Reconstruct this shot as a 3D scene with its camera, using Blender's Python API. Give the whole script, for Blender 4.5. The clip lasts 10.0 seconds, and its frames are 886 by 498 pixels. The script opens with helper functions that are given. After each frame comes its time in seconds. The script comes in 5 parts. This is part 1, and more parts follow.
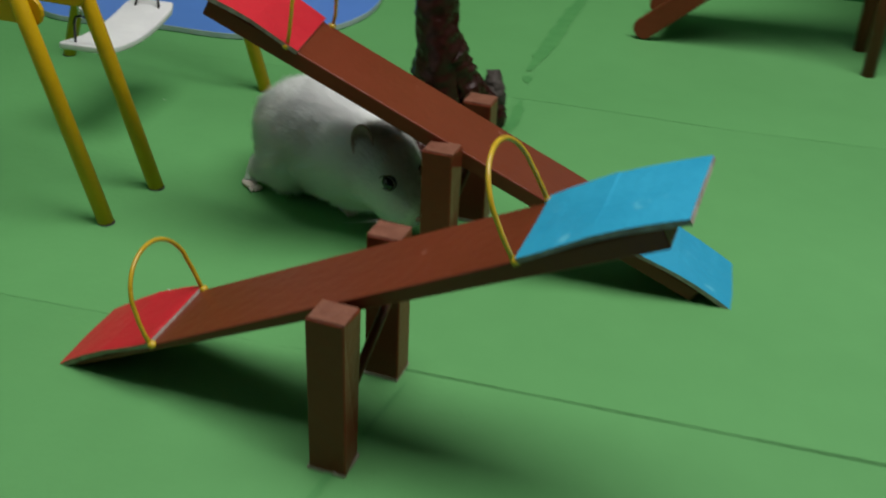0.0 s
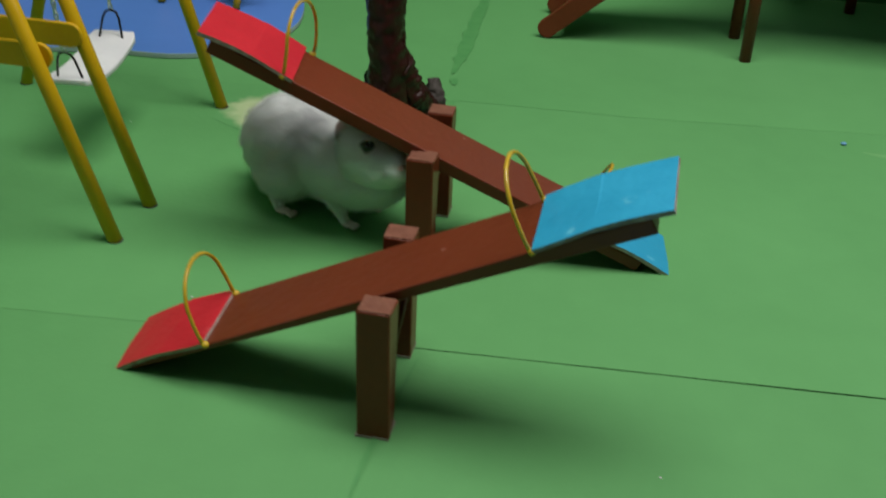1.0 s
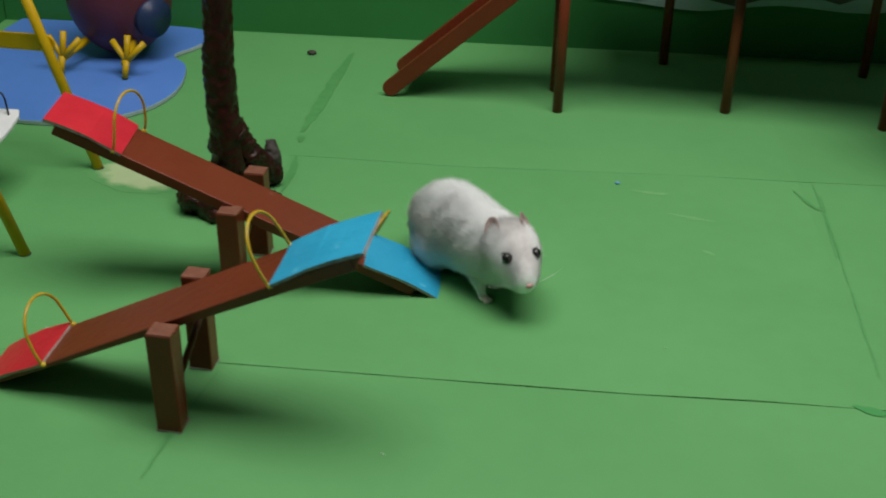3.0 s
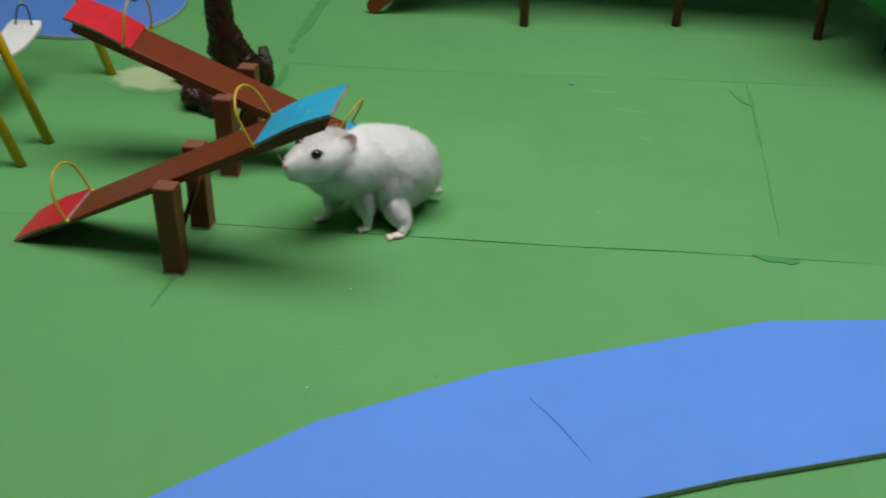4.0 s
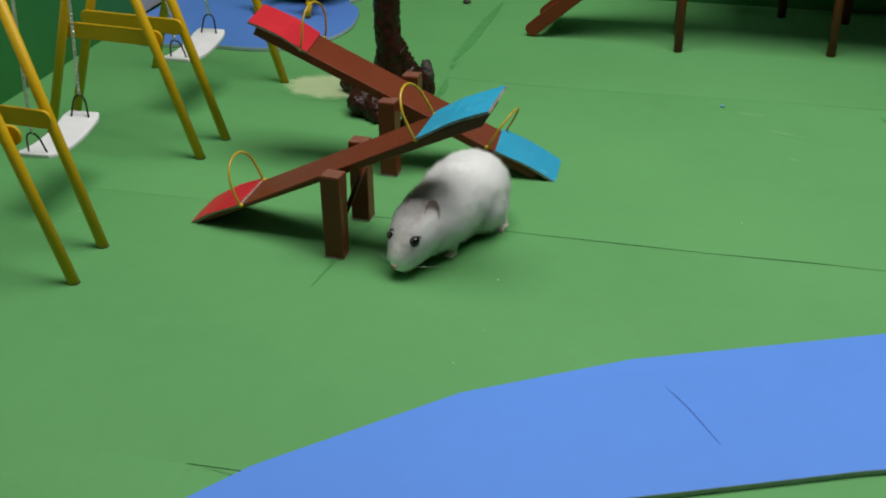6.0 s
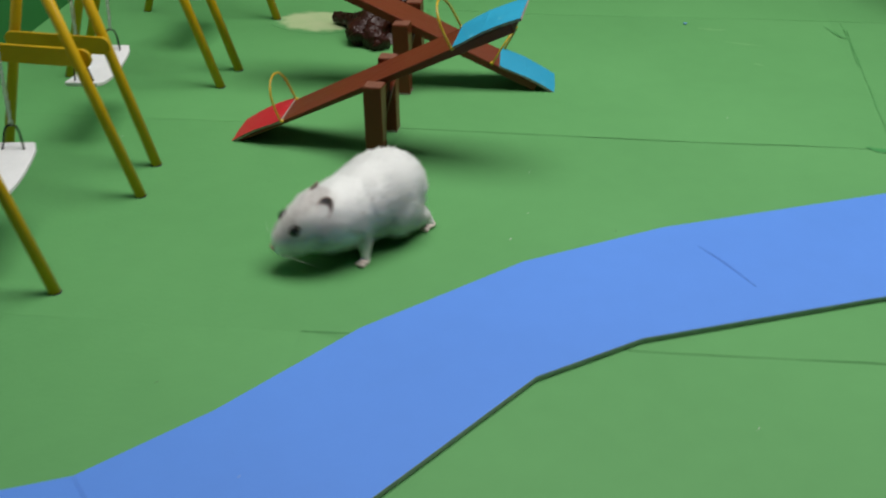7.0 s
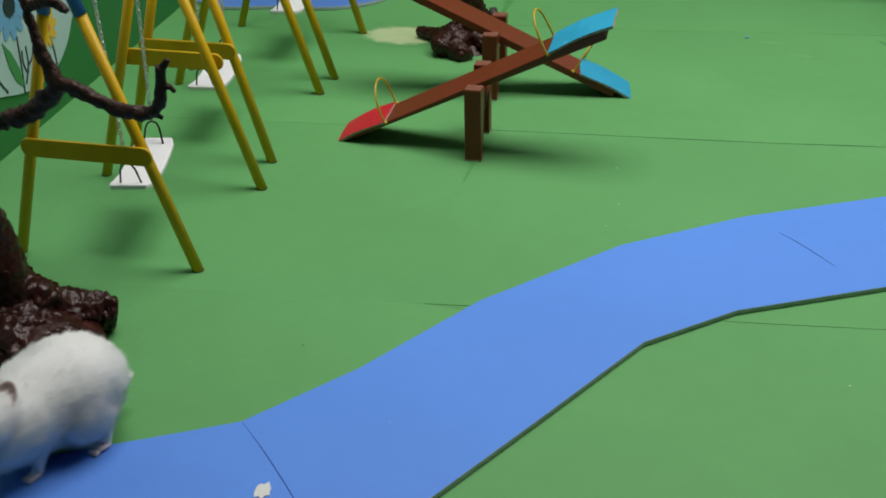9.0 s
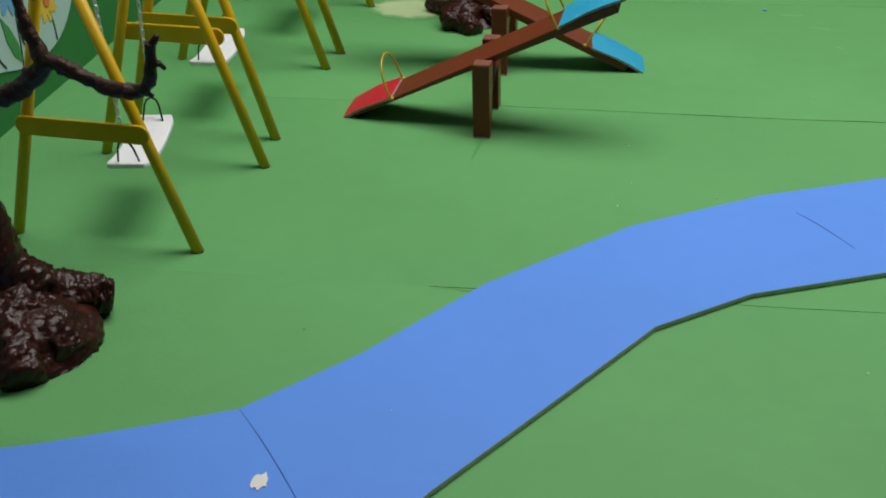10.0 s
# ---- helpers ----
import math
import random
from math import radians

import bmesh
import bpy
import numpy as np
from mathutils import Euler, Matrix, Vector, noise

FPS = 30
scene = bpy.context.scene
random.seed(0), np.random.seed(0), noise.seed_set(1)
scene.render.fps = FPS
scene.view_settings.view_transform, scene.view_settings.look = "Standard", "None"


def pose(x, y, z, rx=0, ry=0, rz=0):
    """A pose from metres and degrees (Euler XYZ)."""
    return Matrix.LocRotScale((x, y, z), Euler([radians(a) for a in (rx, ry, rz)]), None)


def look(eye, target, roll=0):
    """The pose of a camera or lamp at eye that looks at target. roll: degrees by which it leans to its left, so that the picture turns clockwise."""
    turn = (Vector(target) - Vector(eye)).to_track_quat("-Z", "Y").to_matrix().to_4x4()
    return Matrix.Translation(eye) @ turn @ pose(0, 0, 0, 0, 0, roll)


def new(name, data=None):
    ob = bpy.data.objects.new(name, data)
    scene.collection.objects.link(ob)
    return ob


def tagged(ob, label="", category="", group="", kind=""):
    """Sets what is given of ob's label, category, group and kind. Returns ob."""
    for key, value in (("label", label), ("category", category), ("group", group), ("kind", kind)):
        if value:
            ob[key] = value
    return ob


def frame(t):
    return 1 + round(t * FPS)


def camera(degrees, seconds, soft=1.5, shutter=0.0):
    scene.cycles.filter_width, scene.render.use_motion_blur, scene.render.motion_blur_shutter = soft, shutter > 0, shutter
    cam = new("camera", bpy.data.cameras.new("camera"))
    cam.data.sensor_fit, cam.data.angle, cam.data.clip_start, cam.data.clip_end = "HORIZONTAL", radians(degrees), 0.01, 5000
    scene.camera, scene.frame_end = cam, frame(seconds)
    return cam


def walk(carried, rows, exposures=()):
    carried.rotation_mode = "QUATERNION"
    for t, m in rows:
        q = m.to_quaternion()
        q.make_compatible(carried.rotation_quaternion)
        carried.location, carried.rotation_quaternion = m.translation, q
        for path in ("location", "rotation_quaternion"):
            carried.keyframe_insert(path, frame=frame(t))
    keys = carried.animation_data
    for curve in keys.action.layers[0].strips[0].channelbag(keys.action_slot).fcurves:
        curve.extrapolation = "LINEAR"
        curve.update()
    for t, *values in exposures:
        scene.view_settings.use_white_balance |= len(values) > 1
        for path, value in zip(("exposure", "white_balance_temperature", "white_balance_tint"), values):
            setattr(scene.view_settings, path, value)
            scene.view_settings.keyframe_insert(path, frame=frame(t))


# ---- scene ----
cam = camera(41.7, 10.0, soft=1.9, shutter=0.5)

PATH = [
    (0, (0.111, -0.225, 0.211), (-0.443, 1.429, -0.768), 2.9),
    (0.5, (0.108, -0.275, 0.22), (-0.282, 1.422, -0.765), 3.0),
    (1, (0.078, -0.29, 0.246), (-0.229, 1.414, -0.756), 2.8),
    (1.5, (0.064, -0.318, 0.275), (-0.169, 1.41, -0.705), 3.3),
    (2, (0.071, -0.346, 0.29), (-0.112, 1.389, -0.688), 4.0),
    (2.2, (0.09, -0.351, 0.295), (-0.102, 1.382, -0.685), 3.3),
    (3.3, (0.217, -0.399, 0.313), (-0.097, 1.325, -0.651), 1.0),
    (3.5, (0.23, -0.427, 0.305), (-0.061, 1.272, -0.709), 0.9),
    (4, (0.233, -0.468, 0.318), (-0.083, 1.217, -0.71), 0.5),
    (4.5, (0.218, -0.489, 0.326), (-0.221, 1.186, -0.674), 0.8),
    (5, (0.231, -0.496, 0.325), (-0.281, 1.173, -0.651), 0.8),
    (5.2, (0.241, -0.491, 0.31), (-0.298, 1.185, -0.64), 1.1),
    (6.3, (0.241, -0.526, 0.311), (-0.313, 1.137, -0.653), -1.1),
    (6.5, (0.228, -0.543, 0.309), (-0.254, 1.143, -0.652), -0.7),
    (7, (0.176, -0.61, 0.307), (-0.183, 1.083, -0.696), -0.4),
    (7.5, (0.147, -0.654, 0.308), (-0.15, 1.047, -0.701), 0.3),
    (8, (0.139, -0.679, 0.317), (-0.22, 1.031, -0.657), -0.2),
    (8.5, (0.14, -0.689, 0.32), (-0.231, 1.024, -0.643), -0.0),
    (9, (0.142, -0.682, 0.315), (-0.253, 1.028, -0.644), -0.7),
    (9.5, (0.144, -0.672, 0.313), (-0.263, 1.024, -0.665), -1.0),
    (10, (0.143, -0.664, 0.31), (-0.273, 1.018, -0.689), -1.1),
]
walk(cam, [(t, look(eye, target, roll)) for t, eye, target, roll in PATH],
     exposures=[(0, -0.14), (2.2, -0.12), (3.5, -0.11), (5.2, -0.06), (6.5, -0.03), (7.5, 0.06), (10, 0.06)])

# ---- world, room light ----
world = bpy.data.worlds.new("world")
scene.world = world
world.use_nodes = True
world.node_tree.nodes["Background"].inputs[0].default_value = (0.75, 0.85, 1.0, 1)
world.node_tree.nodes["Background"].inputs[1].default_value = 0.25

lamp_data = bpy.data.lights.new("ceiling_panel_light", "AREA")
lamp_data.shape, lamp_data.size, lamp_data.size_y = "RECTANGLE", 0.95, 0.46
lamp_data.energy = 11.75
lamp_data.color = (1.0, 0.97, 0.93)
lamp = new("ceiling_panel_light", lamp_data)
lamp.matrix_world = look((0.24, 0.10, 0.95), (0.24, 0.05, 0.0))


# ---- materials ----
def material(name, color, color2=None, rough=0.6, spec=0.4, scale=30, detail=4, bump=0.0, bump_scale=200,
             metal=0.0, coat=0.0, mottling=0.5, island=0.0, sheen=0.0, patches=None, through_light=0.0, soft_depth=0.0):
    """Two scales of variation in colour, fine relief and uneven gloss."""
    m = bpy.data.materials.new(name)
    m.use_nodes = True
    nt = m.node_tree
    n, l = nt.nodes, nt.links
    b = n["Principled BSDF"]
    tc = n.new("ShaderNodeTexCoord")
    a = n.new("ShaderNodeTexNoise")
    a.inputs["Scale"].default_value, a.inputs["Detail"].default_value = scale, detail
    f = n.new("ShaderNodeTexNoise")
    f.inputs["Scale"].default_value, f.inputs["Detail"].default_value = scale * 9, 3
    for t in (a, f):
        l.new(tc.outputs["Object"], t.inputs["Vector"])
    mixf = n.new("ShaderNodeMath")
    mixf.operation = "MULTIPLY_ADD"
    l.new(f.outputs["Fac"], mixf.inputs[0])
    mixf.inputs[1].default_value = 0.4
    l.new(a.outputs["Fac"], mixf.inputs[2])
    ramp = n.new("ShaderNodeValToRGB")
    ramp.color_ramp.elements[0].position, ramp.color_ramp.elements[1].position = 0.7 - mottling / 2, 0.7 + mottling / 2
    c2 = color2 or tuple(c * 0.86 for c in color)
    ramp.color_ramp.elements[0].color, ramp.color_ramp.elements[1].color = (*c2, 1), (*color, 1)
    l.new(mixf.outputs[0], ramp.inputs[0])
    out = ramp.outputs[0]
    if island:
        info = n.new("ShaderNodeObjectInfo")
        hsv = n.new("ShaderNodeHueSaturation")
        mr = n.new("ShaderNodeMapRange")
        mr.inputs[3].default_value, mr.inputs[4].default_value = 1 - island, 1 + island
        l.new(info.outputs["Random"], mr.inputs[0])
        l.new(mr.outputs[0], hsv.inputs["Value"])
        l.new(out, hsv.inputs["Color"])
        out = hsv.outputs[0]
    if patches:
        p = n.new("ShaderNodeTexNoise")
        p.inputs["Scale"].default_value, p.inputs["Detail"].default_value = patches[1], 5
        l.new(tc.outputs["Object"], p.inputs["Vector"])
        pr = n.new("ShaderNodeValToRGB")
        pr.color_ramp.elements[0].position, pr.color_ramp.elements[1].position = patches[2], patches[2] + 0.06
        l.new(p.outputs["Fac"], pr.inputs[0])
        mx = n.new("ShaderNodeMix")
        mx.data_type = "RGBA"
        l.new(pr.outputs[0], mx.inputs["Factor"])
        l.new(out, mx.inputs["A"])
        mx.inputs["B"].default_value = (*patches[0], 1)
        out = mx.outputs["Result"]
    l.new(out, b.inputs["Base Color"])
    rr = n.new("ShaderNodeMapRange")
    rr.inputs[3].default_value, rr.inputs[4].default_value = max(0.02, rough - 0.1), min(1, rough + 0.1)
    l.new(a.outputs["Fac"], rr.inputs[0])
    l.new(rr.outputs[0], b.inputs["Roughness"])
    b.inputs["Metallic"].default_value = metal
    b.inputs["Specular IOR Level"].default_value = spec
    b.inputs["Coat Weight"].default_value = coat
    b.inputs["Coat Roughness"].default_value = 0.15
    b.inputs["Sheen Weight"].default_value = sheen
    if soft_depth:
        b.inputs["Subsurface Weight"].default_value = 0.85
        b.inputs["Subsurface Radius"].default_value = (1.0, 1.0, 1.0)
        b.inputs["Subsurface Scale"].default_value = soft_depth
    if through_light:
        tr = n.new("ShaderNodeBsdfTranslucent")
        l.new(out, tr.inputs["Color"])
        ms = n.new("ShaderNodeMixShader")
        ms.inputs[0].default_value = through_light
        l.new(b.outputs[0], ms.inputs[1])
        l.new(tr.outputs[0], ms.inputs[2])
        l.new(ms.outputs[0], n["Material Output"].inputs["Surface"])
    if bump:
        bt = n.new("ShaderNodeTexNoise")
        bt.inputs["Scale"].default_value, bt.inputs["Detail"].default_value = bump_scale, 6
        l.new(tc.outputs["Object"], bt.inputs["Vector"])
        bp = n.new("ShaderNodeBump")
        bp.inputs["Strength"].default_value, bp.inputs["Distance"].default_value = bump, 0.002
        l.new(bt.outputs["Fac"], bp.inputs["Height"])
        l.new(bp.outputs[0], b.inputs["Normal"])
    return m


M_FOAM = material("green_foam", (0.122, 0.360, 0.122), (0.103, 0.316, 0.104), rough=0.62, spec=0.3, scale=7, bump=0.08, bump_scale=350, mottling=0.6, island=0.03)
# base under the tiles, darkened: the shade in the open seams is in the colour
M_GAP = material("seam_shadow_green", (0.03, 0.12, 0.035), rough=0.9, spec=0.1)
M_DAB = material("dark_green_touch_up_paint", (0.075, 0.28, 0.085), (0.10, 0.32, 0.10), rough=0.5, scale=120, mottling=0.8)
M_TOUCH = material("fresh_green_touch_up_paint", (0.045, 0.27, 0.075), (0.07, 0.30, 0.085), rough=0.5, scale=60)
M_SCUFF = material("pale_scuffed_foam", (0.165, 0.400, 0.150), (0.140, 0.375, 0.130), rough=0.6, scale=120)
M_WALL = material("dark_green_wall", (0.035, 0.20, 0.052), (0.03, 0.175, 0.045), rough=0.6, spec=0.3, scale=6, bump=0.05)
M_RIVER = material("blue_river_foam", (0.104, 0.278, 0.82), (0.096, 0.257, 0.76), rough=0.6, spec=0.3, scale=9, bump=0.06, bump_scale=300, mottling=0.6)
M_EDGE = material("grey_green_cut_edge", (0.50, 0.56, 0.50), (0.34, 0.42, 0.36), rough=0.8, scale=150)
M_CREASE = material("darker_blue_crease", (0.075, 0.185, 0.56), rough=0.7, scale=100)
M_POND = material("blue_pond_board", (0.10, 0.24, 0.68), (0.085, 0.21, 0.61), rough=0.45, scale=10, mottling=0.6)
M_PONDEDGE = material("pale_board_edge", (0.45, 0.52, 0.55), (0.3, 0.4, 0.4), rough=0.8, scale=100)
M_BROWN = material("brown_painted_wood", (0.172, 0.033, 0.013), (0.138, 0.026, 0.010), rough=0.36, spec=0.30, scale=40, bump=0.16, bump_scale=260, mottling=0.8, patches=((0.30, 0.12, 0.085), 150, 0.73))
M_BROWNG = material("glossy_brown_paint", (0.20, 0.055, 0.032), (0.16, 0.042, 0.022), rough=0.22, spec=0.6, scale=40, bump=0.25, bump_scale=120, mottling=0.7)
M_ENDGRAIN = material("paler_brown_end_grain", (0.22, 0.085, 0.05), (0.15, 0.05, 0.028), rough=0.7, scale=200, bump=0.4, bump_scale=500)
M_RED = material("red_painted_card", (0.62, 0.018, 0.035), (0.50, 0.012, 0.028), rough=0.45, scale=60, bump=0.22, bump_scale=220, mottling=0.9, patches=((0.70, 0.09, 0.11), 90, 0.69))
M_CYAN = material("cyan_painted_card", (0.030, 0.365, 0.59), (0.020, 0.29, 0.50), rough=0.45, scale=60, bump=0.22, bump_scale=220, mottling=0.9, patches=((0.10, 0.46, 0.64), 90, 0.66))
M_CARD = material("raw_grey_card_edge", (0.42, 0.38, 0.34), (0.22, 0.17, 0.14), rough=0.9, scale=300)
M_YELLOW = material("yellow_painted_wood", (0.62, 0.385, 0.004), (0.52, 0.31, 0.004), rough=0.42, spec=0.3, scale=60, bump=0.1, bump_scale=300, mottling=0.8)
M_YWIRE = material("yellow_wire", (0.62, 0.42, 0.02), (0.45, 0.28, 0.01), rough=0.3, spec=0.6, scale=200)
M_WHITE = material("white_painted_board", (0.78, 0.78, 0.80), (0.70, 0.70, 0.73), rough=0.5, scale=80, bump=0.1, bump_scale=300)
M_BLUEP = material("blue_painted_wood", (0.02, 0.13, 0.42), rough=0.35, scale=80)
M_WIRE = material("dark_wire", (0.03, 0.028, 0.026), rough=0.35, metal=0.8, scale=200)
M_CHAIN = material("silver_chain", (0.86, 0.86, 0.84), (0.7, 0.7, 0.7), rough=0.38, metal=1.0, scale=200)
M_BARK = material("glossy_varnished_bark", (0.038, 0.009, 0.006), (0.014, 0.004, 0.003), rough=0.29, spec=0.24, scale=70, bump=0.85, bump_scale=150, mottling=0.8, coat=0.06, patches=((0.060, 0.014, 0.009), 60, 0.65))
M_BRANCH = material("rough_brown_branch_bark", (0.060, 0.026, 0.018), (0.022, 0.009, 0.007), rough=0.5, spec=0.25, scale=110, bump=0.9, bump_scale=240, mottling=0.8)
M_BARKD = material("dry_grey_bark", (0.085, 0.072, 0.064), (0.035, 0.027, 0.023), rough=0.7, scale=120, bump=0.8, bump_scale=300)
M_BEIGE = material("pale_beige_paint", (0.50, 0.58, 0.33), (0.36, 0.52, 0.25), rough=0.7, scale=60, mottling=0.9)


def brushed_edge(m, under, sx, sy):
    """Lets a paint patch thin out towards its rim, streaked as by a dry brush."""
    nt = m.node_tree
    n, l = nt.nodes, nt.links
    b = n["Principled BSDF"]
    paint = b.inputs["Base Color"].links[0].from_socket
    tc = n.new("ShaderNodeTexCoord")
    mp = n.new("ShaderNodeMapping")
    mp.inputs["Scale"].default_value = (1 / sx, 1 / sy, 1)
    l.new(tc.outputs["Object"], mp.inputs["Vector"])
    gr = n.new("ShaderNodeTexGradient")
    gr.gradient_type = "SPHERICAL"
    l.new(mp.outputs[0], gr.inputs["Vector"])
    st = n.new("ShaderNodeTexNoise")
    st.inputs["Scale"].default_value, st.inputs["Detail"].default_value = 3.0, 7
    l.new(mp.outputs[0], st.inputs["Vector"])
    ad = n.new("ShaderNodeMath")
    ad.operation = "MULTIPLY_ADD"
    l.new(st.outputs["Fac"], ad.inputs[0])
    ad.inputs[1].default_value = 0.55
    l.new(gr.outputs["Fac"], ad.inputs[2])
    rp = n.new("ShaderNodeValToRGB")
    rp.color_ramp.elements[0].position, rp.color_ramp.elements[1].position = 0.48, 0.66
    l.new(ad.outputs[0], rp.inputs[0])
    mx = n.new("ShaderNodeMix")
    mx.data_type = "RGBA"
    l.new(rp.outputs[0], mx.inputs["Factor"])
    mx.inputs["A"].default_value = (*under, 1)
    l.new(paint, mx.inputs["B"])
    l.new(mx.outputs["Result"], b.inputs["Base Color"])


brushed_edge(M_BEIGE, (0.114, 0.343, 0.115), 0.042, 0.032)
M_MAUVE = material("mauve_paint", (0.13, 0.024, 0.048), (0.10, 0.020, 0.040), rough=0.4, scale=30)
M_NAVY = material("dark_navy_paint", (0.02, 0.035, 0.10), rough=0.4, scale=60)
M_BUSH = material("glossy_green_toy_plastic", (0.008, 0.19, 0.045), (0.007, 0.16, 0.04), rough=0.3, scale=20)
M_MURAL = material("pale_blue_mural_paper", (0.44, 0.60, 0.60), (0.40, 0.55, 0.55), rough=0.6, scale=15)
M_PETAL = material("blue_flower_print", (0.16, 0.38, 0.62), (0.13, 0.33, 0.55), rough=0.6, scale=90)
M_ORANGE = material("orange_print", (0.70, 0.20, 0.06), rough=0.6, scale=90)
M_PETALY = material("yellow_flower_print", (0.80, 0.52, 0.06), (0.74, 0.45, 0.05), rough=0.6, scale=90)
M_LEAF = material("green_leaf_print", (0.06, 0.28, 0.08), rough=0.6, scale=90)
M_INK = material("dark_ink_print", (0.02, 0.035, 0.045), rough=0.6, scale=90)
M_ROCK = material("grey_rock_print", (0.12, 0.11, 0.10), (0.08, 0.075, 0.07), rough=0.6, scale=90)
M_FUR = material("white_fur", (0.965, 0.975, 0.97), (0.92, 0.93, 0.925), rough=0.9, spec=0.05, scale=45, mottling=0.9, bump=0.4, bump_scale=700, sheen=0.4, soft_depth=0.012)
M_HAIR = material("white_hair", (0.97, 0.985, 0.98), (0.93, 0.94, 0.935), rough=0.9, spec=0.05, scale=45, mottling=0.9, through_light=0.5)
M_FURH = material("pale_grey_fur", (0.95, 0.95, 0.945), (0.86, 0.855, 0.85), rough=0.9, spec=0.05, scale=60, mottling=0.9, bump=0.4, bump_scale=800, sheen=0.4, soft_depth=0.009)
M_HAIRH = material("pale_grey_hair", (0.96, 0.965, 0.96), (0.87, 0.87, 0.865), rough=0.9, spec=0.05, scale=60, mottling=0.9, through_light=0.5)


def face_marking(m, grey):
    """A grey-beige blaze over the brow and the bridge of the nose, fading into the white cheeks."""
    nt = m.node_tree
    n, l = nt.nodes, nt.links
    targets = [k.to_socket for k in list(nt.links) if k.to_socket.name in ("Base Color", "Color") and k.to_node.type in ("BSDF_PRINCIPLED", "BSDF_TRANSLUCENT")]
    coat = n["Principled BSDF"].inputs["Base Color"].links[0].from_socket
    tc = n.new("ShaderNodeTexCoord")
    xyz = n.new("ShaderNodeSeparateXYZ")
    l.new(tc.outputs["Object"], xyz.inputs[0])
    wide = n.new("ShaderNodeMath")
    wide.operation = "ABSOLUTE"
    l.new(xyz.outputs["Y"], wide.inputs[0])
    across = n.new("ShaderNodeMapRange")
    across.interpolation_type = "SMOOTHSTEP"
    across.inputs[1].default_value, across.inputs[2].default_value, across.inputs[3].default_value, across.inputs[4].default_value = 0.003, 0.011, 1, 0
    l.new(wide.outputs[0], across.inputs[0])
    high = n.new("ShaderNodeMapRange")
    high.interpolation_type = "SMOOTHSTEP"
    high.inputs[1].default_value, high.inputs[2].default_value = -0.004, 0.006
    l.new(xyz.outputs["Z"], high.inputs[0])
    streak = n.new("ShaderNodeTexNoise")
    streak.inputs["Scale"].default_value, streak.inputs["Detail"].default_value = 320, 4
    l.new(tc.outputs["Object"], streak.inputs["Vector"])
    f = n.new("ShaderNodeMath")
    f.operation = "MULTIPLY"
    l.new(across.outputs[0], f.inputs[0])
    l.new(high.outputs[0], f.inputs[1])
    g = n.new("ShaderNodeMath")
    g.operation = "MULTIPLY"
    l.new(f.outputs[0], g.inputs[0])
    l.new(streak.outputs["Fac"], g.inputs[1])
    mx = n.new("ShaderNodeMix")
    mx.data_type = "RGBA"
    l.new(g.outputs[0], mx.inputs["Factor"])
    l.new(coat, mx.inputs["A"])
    mx.inputs["B"].default_value = (*grey, 1)
    for t in targets:
        l.new(mx.outputs["Result"], t)


face_marking(M_FURH, (0.56, 0.53, 0.51))
face_marking(M_HAIRH, (0.56, 0.53, 0.51))
M_LID = material("dark_grey_eyelid", (0.10, 0.085, 0.08), rough=0.6, scale=200)
M_NOSE = material("pink_nose_skin", (0.62, 0.36, 0.33), (0.52, 0.29, 0.27), rough=0.5, scale=300)
M_EYE = material("shiny_black_eye", (0.004, 0.004, 0.005), rough=0.10, spec=0.5, scale=20)
M_EAR = material("grey_pink_ear_skin", (0.52, 0.38, 0.35), (0.34, 0.245, 0.225), rough=0.7, scale=150, through_light=0.25)
M_SKIN = material("pale_pink_skin", (0.80, 0.70, 0.66), (0.73, 0.61, 0.57), rough=0.6, scale=200)
M_ROOM = material("grey_room_plaster", (0.22, 0.217, 0.213), rough=0.9, scale=3)
M_PALE = material("pale_grey_board", (0.42, 0.41, 0.40), (0.36, 0.355, 0.35), rough=0.7, scale=12)
M_LIME = material("speck_white", (0.75, 0.75, 0.72), rough=0.8, scale=100)


# ---- geometry helpers ----
def part(name, bm, mat, parent=None, label="", smooth=True, bevel=0.0, mats=()):
    me = bpy.data.meshes.new(name)
    bmesh.ops.recalc_face_normals(bm, faces=bm.faces)
    bm.to_mesh(me)
    bm.free()
    for m in ((mat,) if not mats else mats):
        me.materials.append(m)
    if smooth:
        me.shade_smooth()
    ob = new(name, me)
    if parent:
        ob.parent = parent
    if label:
        ob["label"] = label
    if bevel:
        md = ob.modifiers.new("bevel", "BEVEL")
        md.width, md.segments, md.limit_method, md.angle_limit = bevel, 2, "ANGLE", radians(40)
    return ob


def thing(name, label, category, group="", m=None):
    ob = new(name)
    ob.empty_display_size = 0.02
    if m is not None:
        ob.matrix_world = m
    return tagged(ob, label, category, group)


def box(x0, x1, y0, y1, z0, z1, m=None):
    bm = bmesh.new()
    bmesh.ops.create_cube(bm, size=1)
    for v in bm.verts:
        v.co = Vector((x0 + (v.co.x + 0.5) * (x1 - x0), y0 + (v.co.y + 0.5) * (y1 - y0), z0 + (v.co.z + 0.5) * (z1 - z0)))
    if m is not None:
        bm.transform(m)
    return bm


def slab(outline, z0, z1):
    """A flat sheet with thickness from an outline in x, y. The sides take the second material."""
    bm = bmesh.new()
    top = [bm.verts.new((x, y, z1)) for x, y in outline]
    bot = [bm.verts.new((x, y, z0)) for x, y in outline]
    bm.faces.new(top)
    bm.faces.new(bot[::-1])
    k = len(outline)
    for i in range(k):
        f = bm.faces.new((top[i], bot[i], bot[(i + 1) % k], top[(i + 1) % k]))
        f.material_index = 1
    return bm


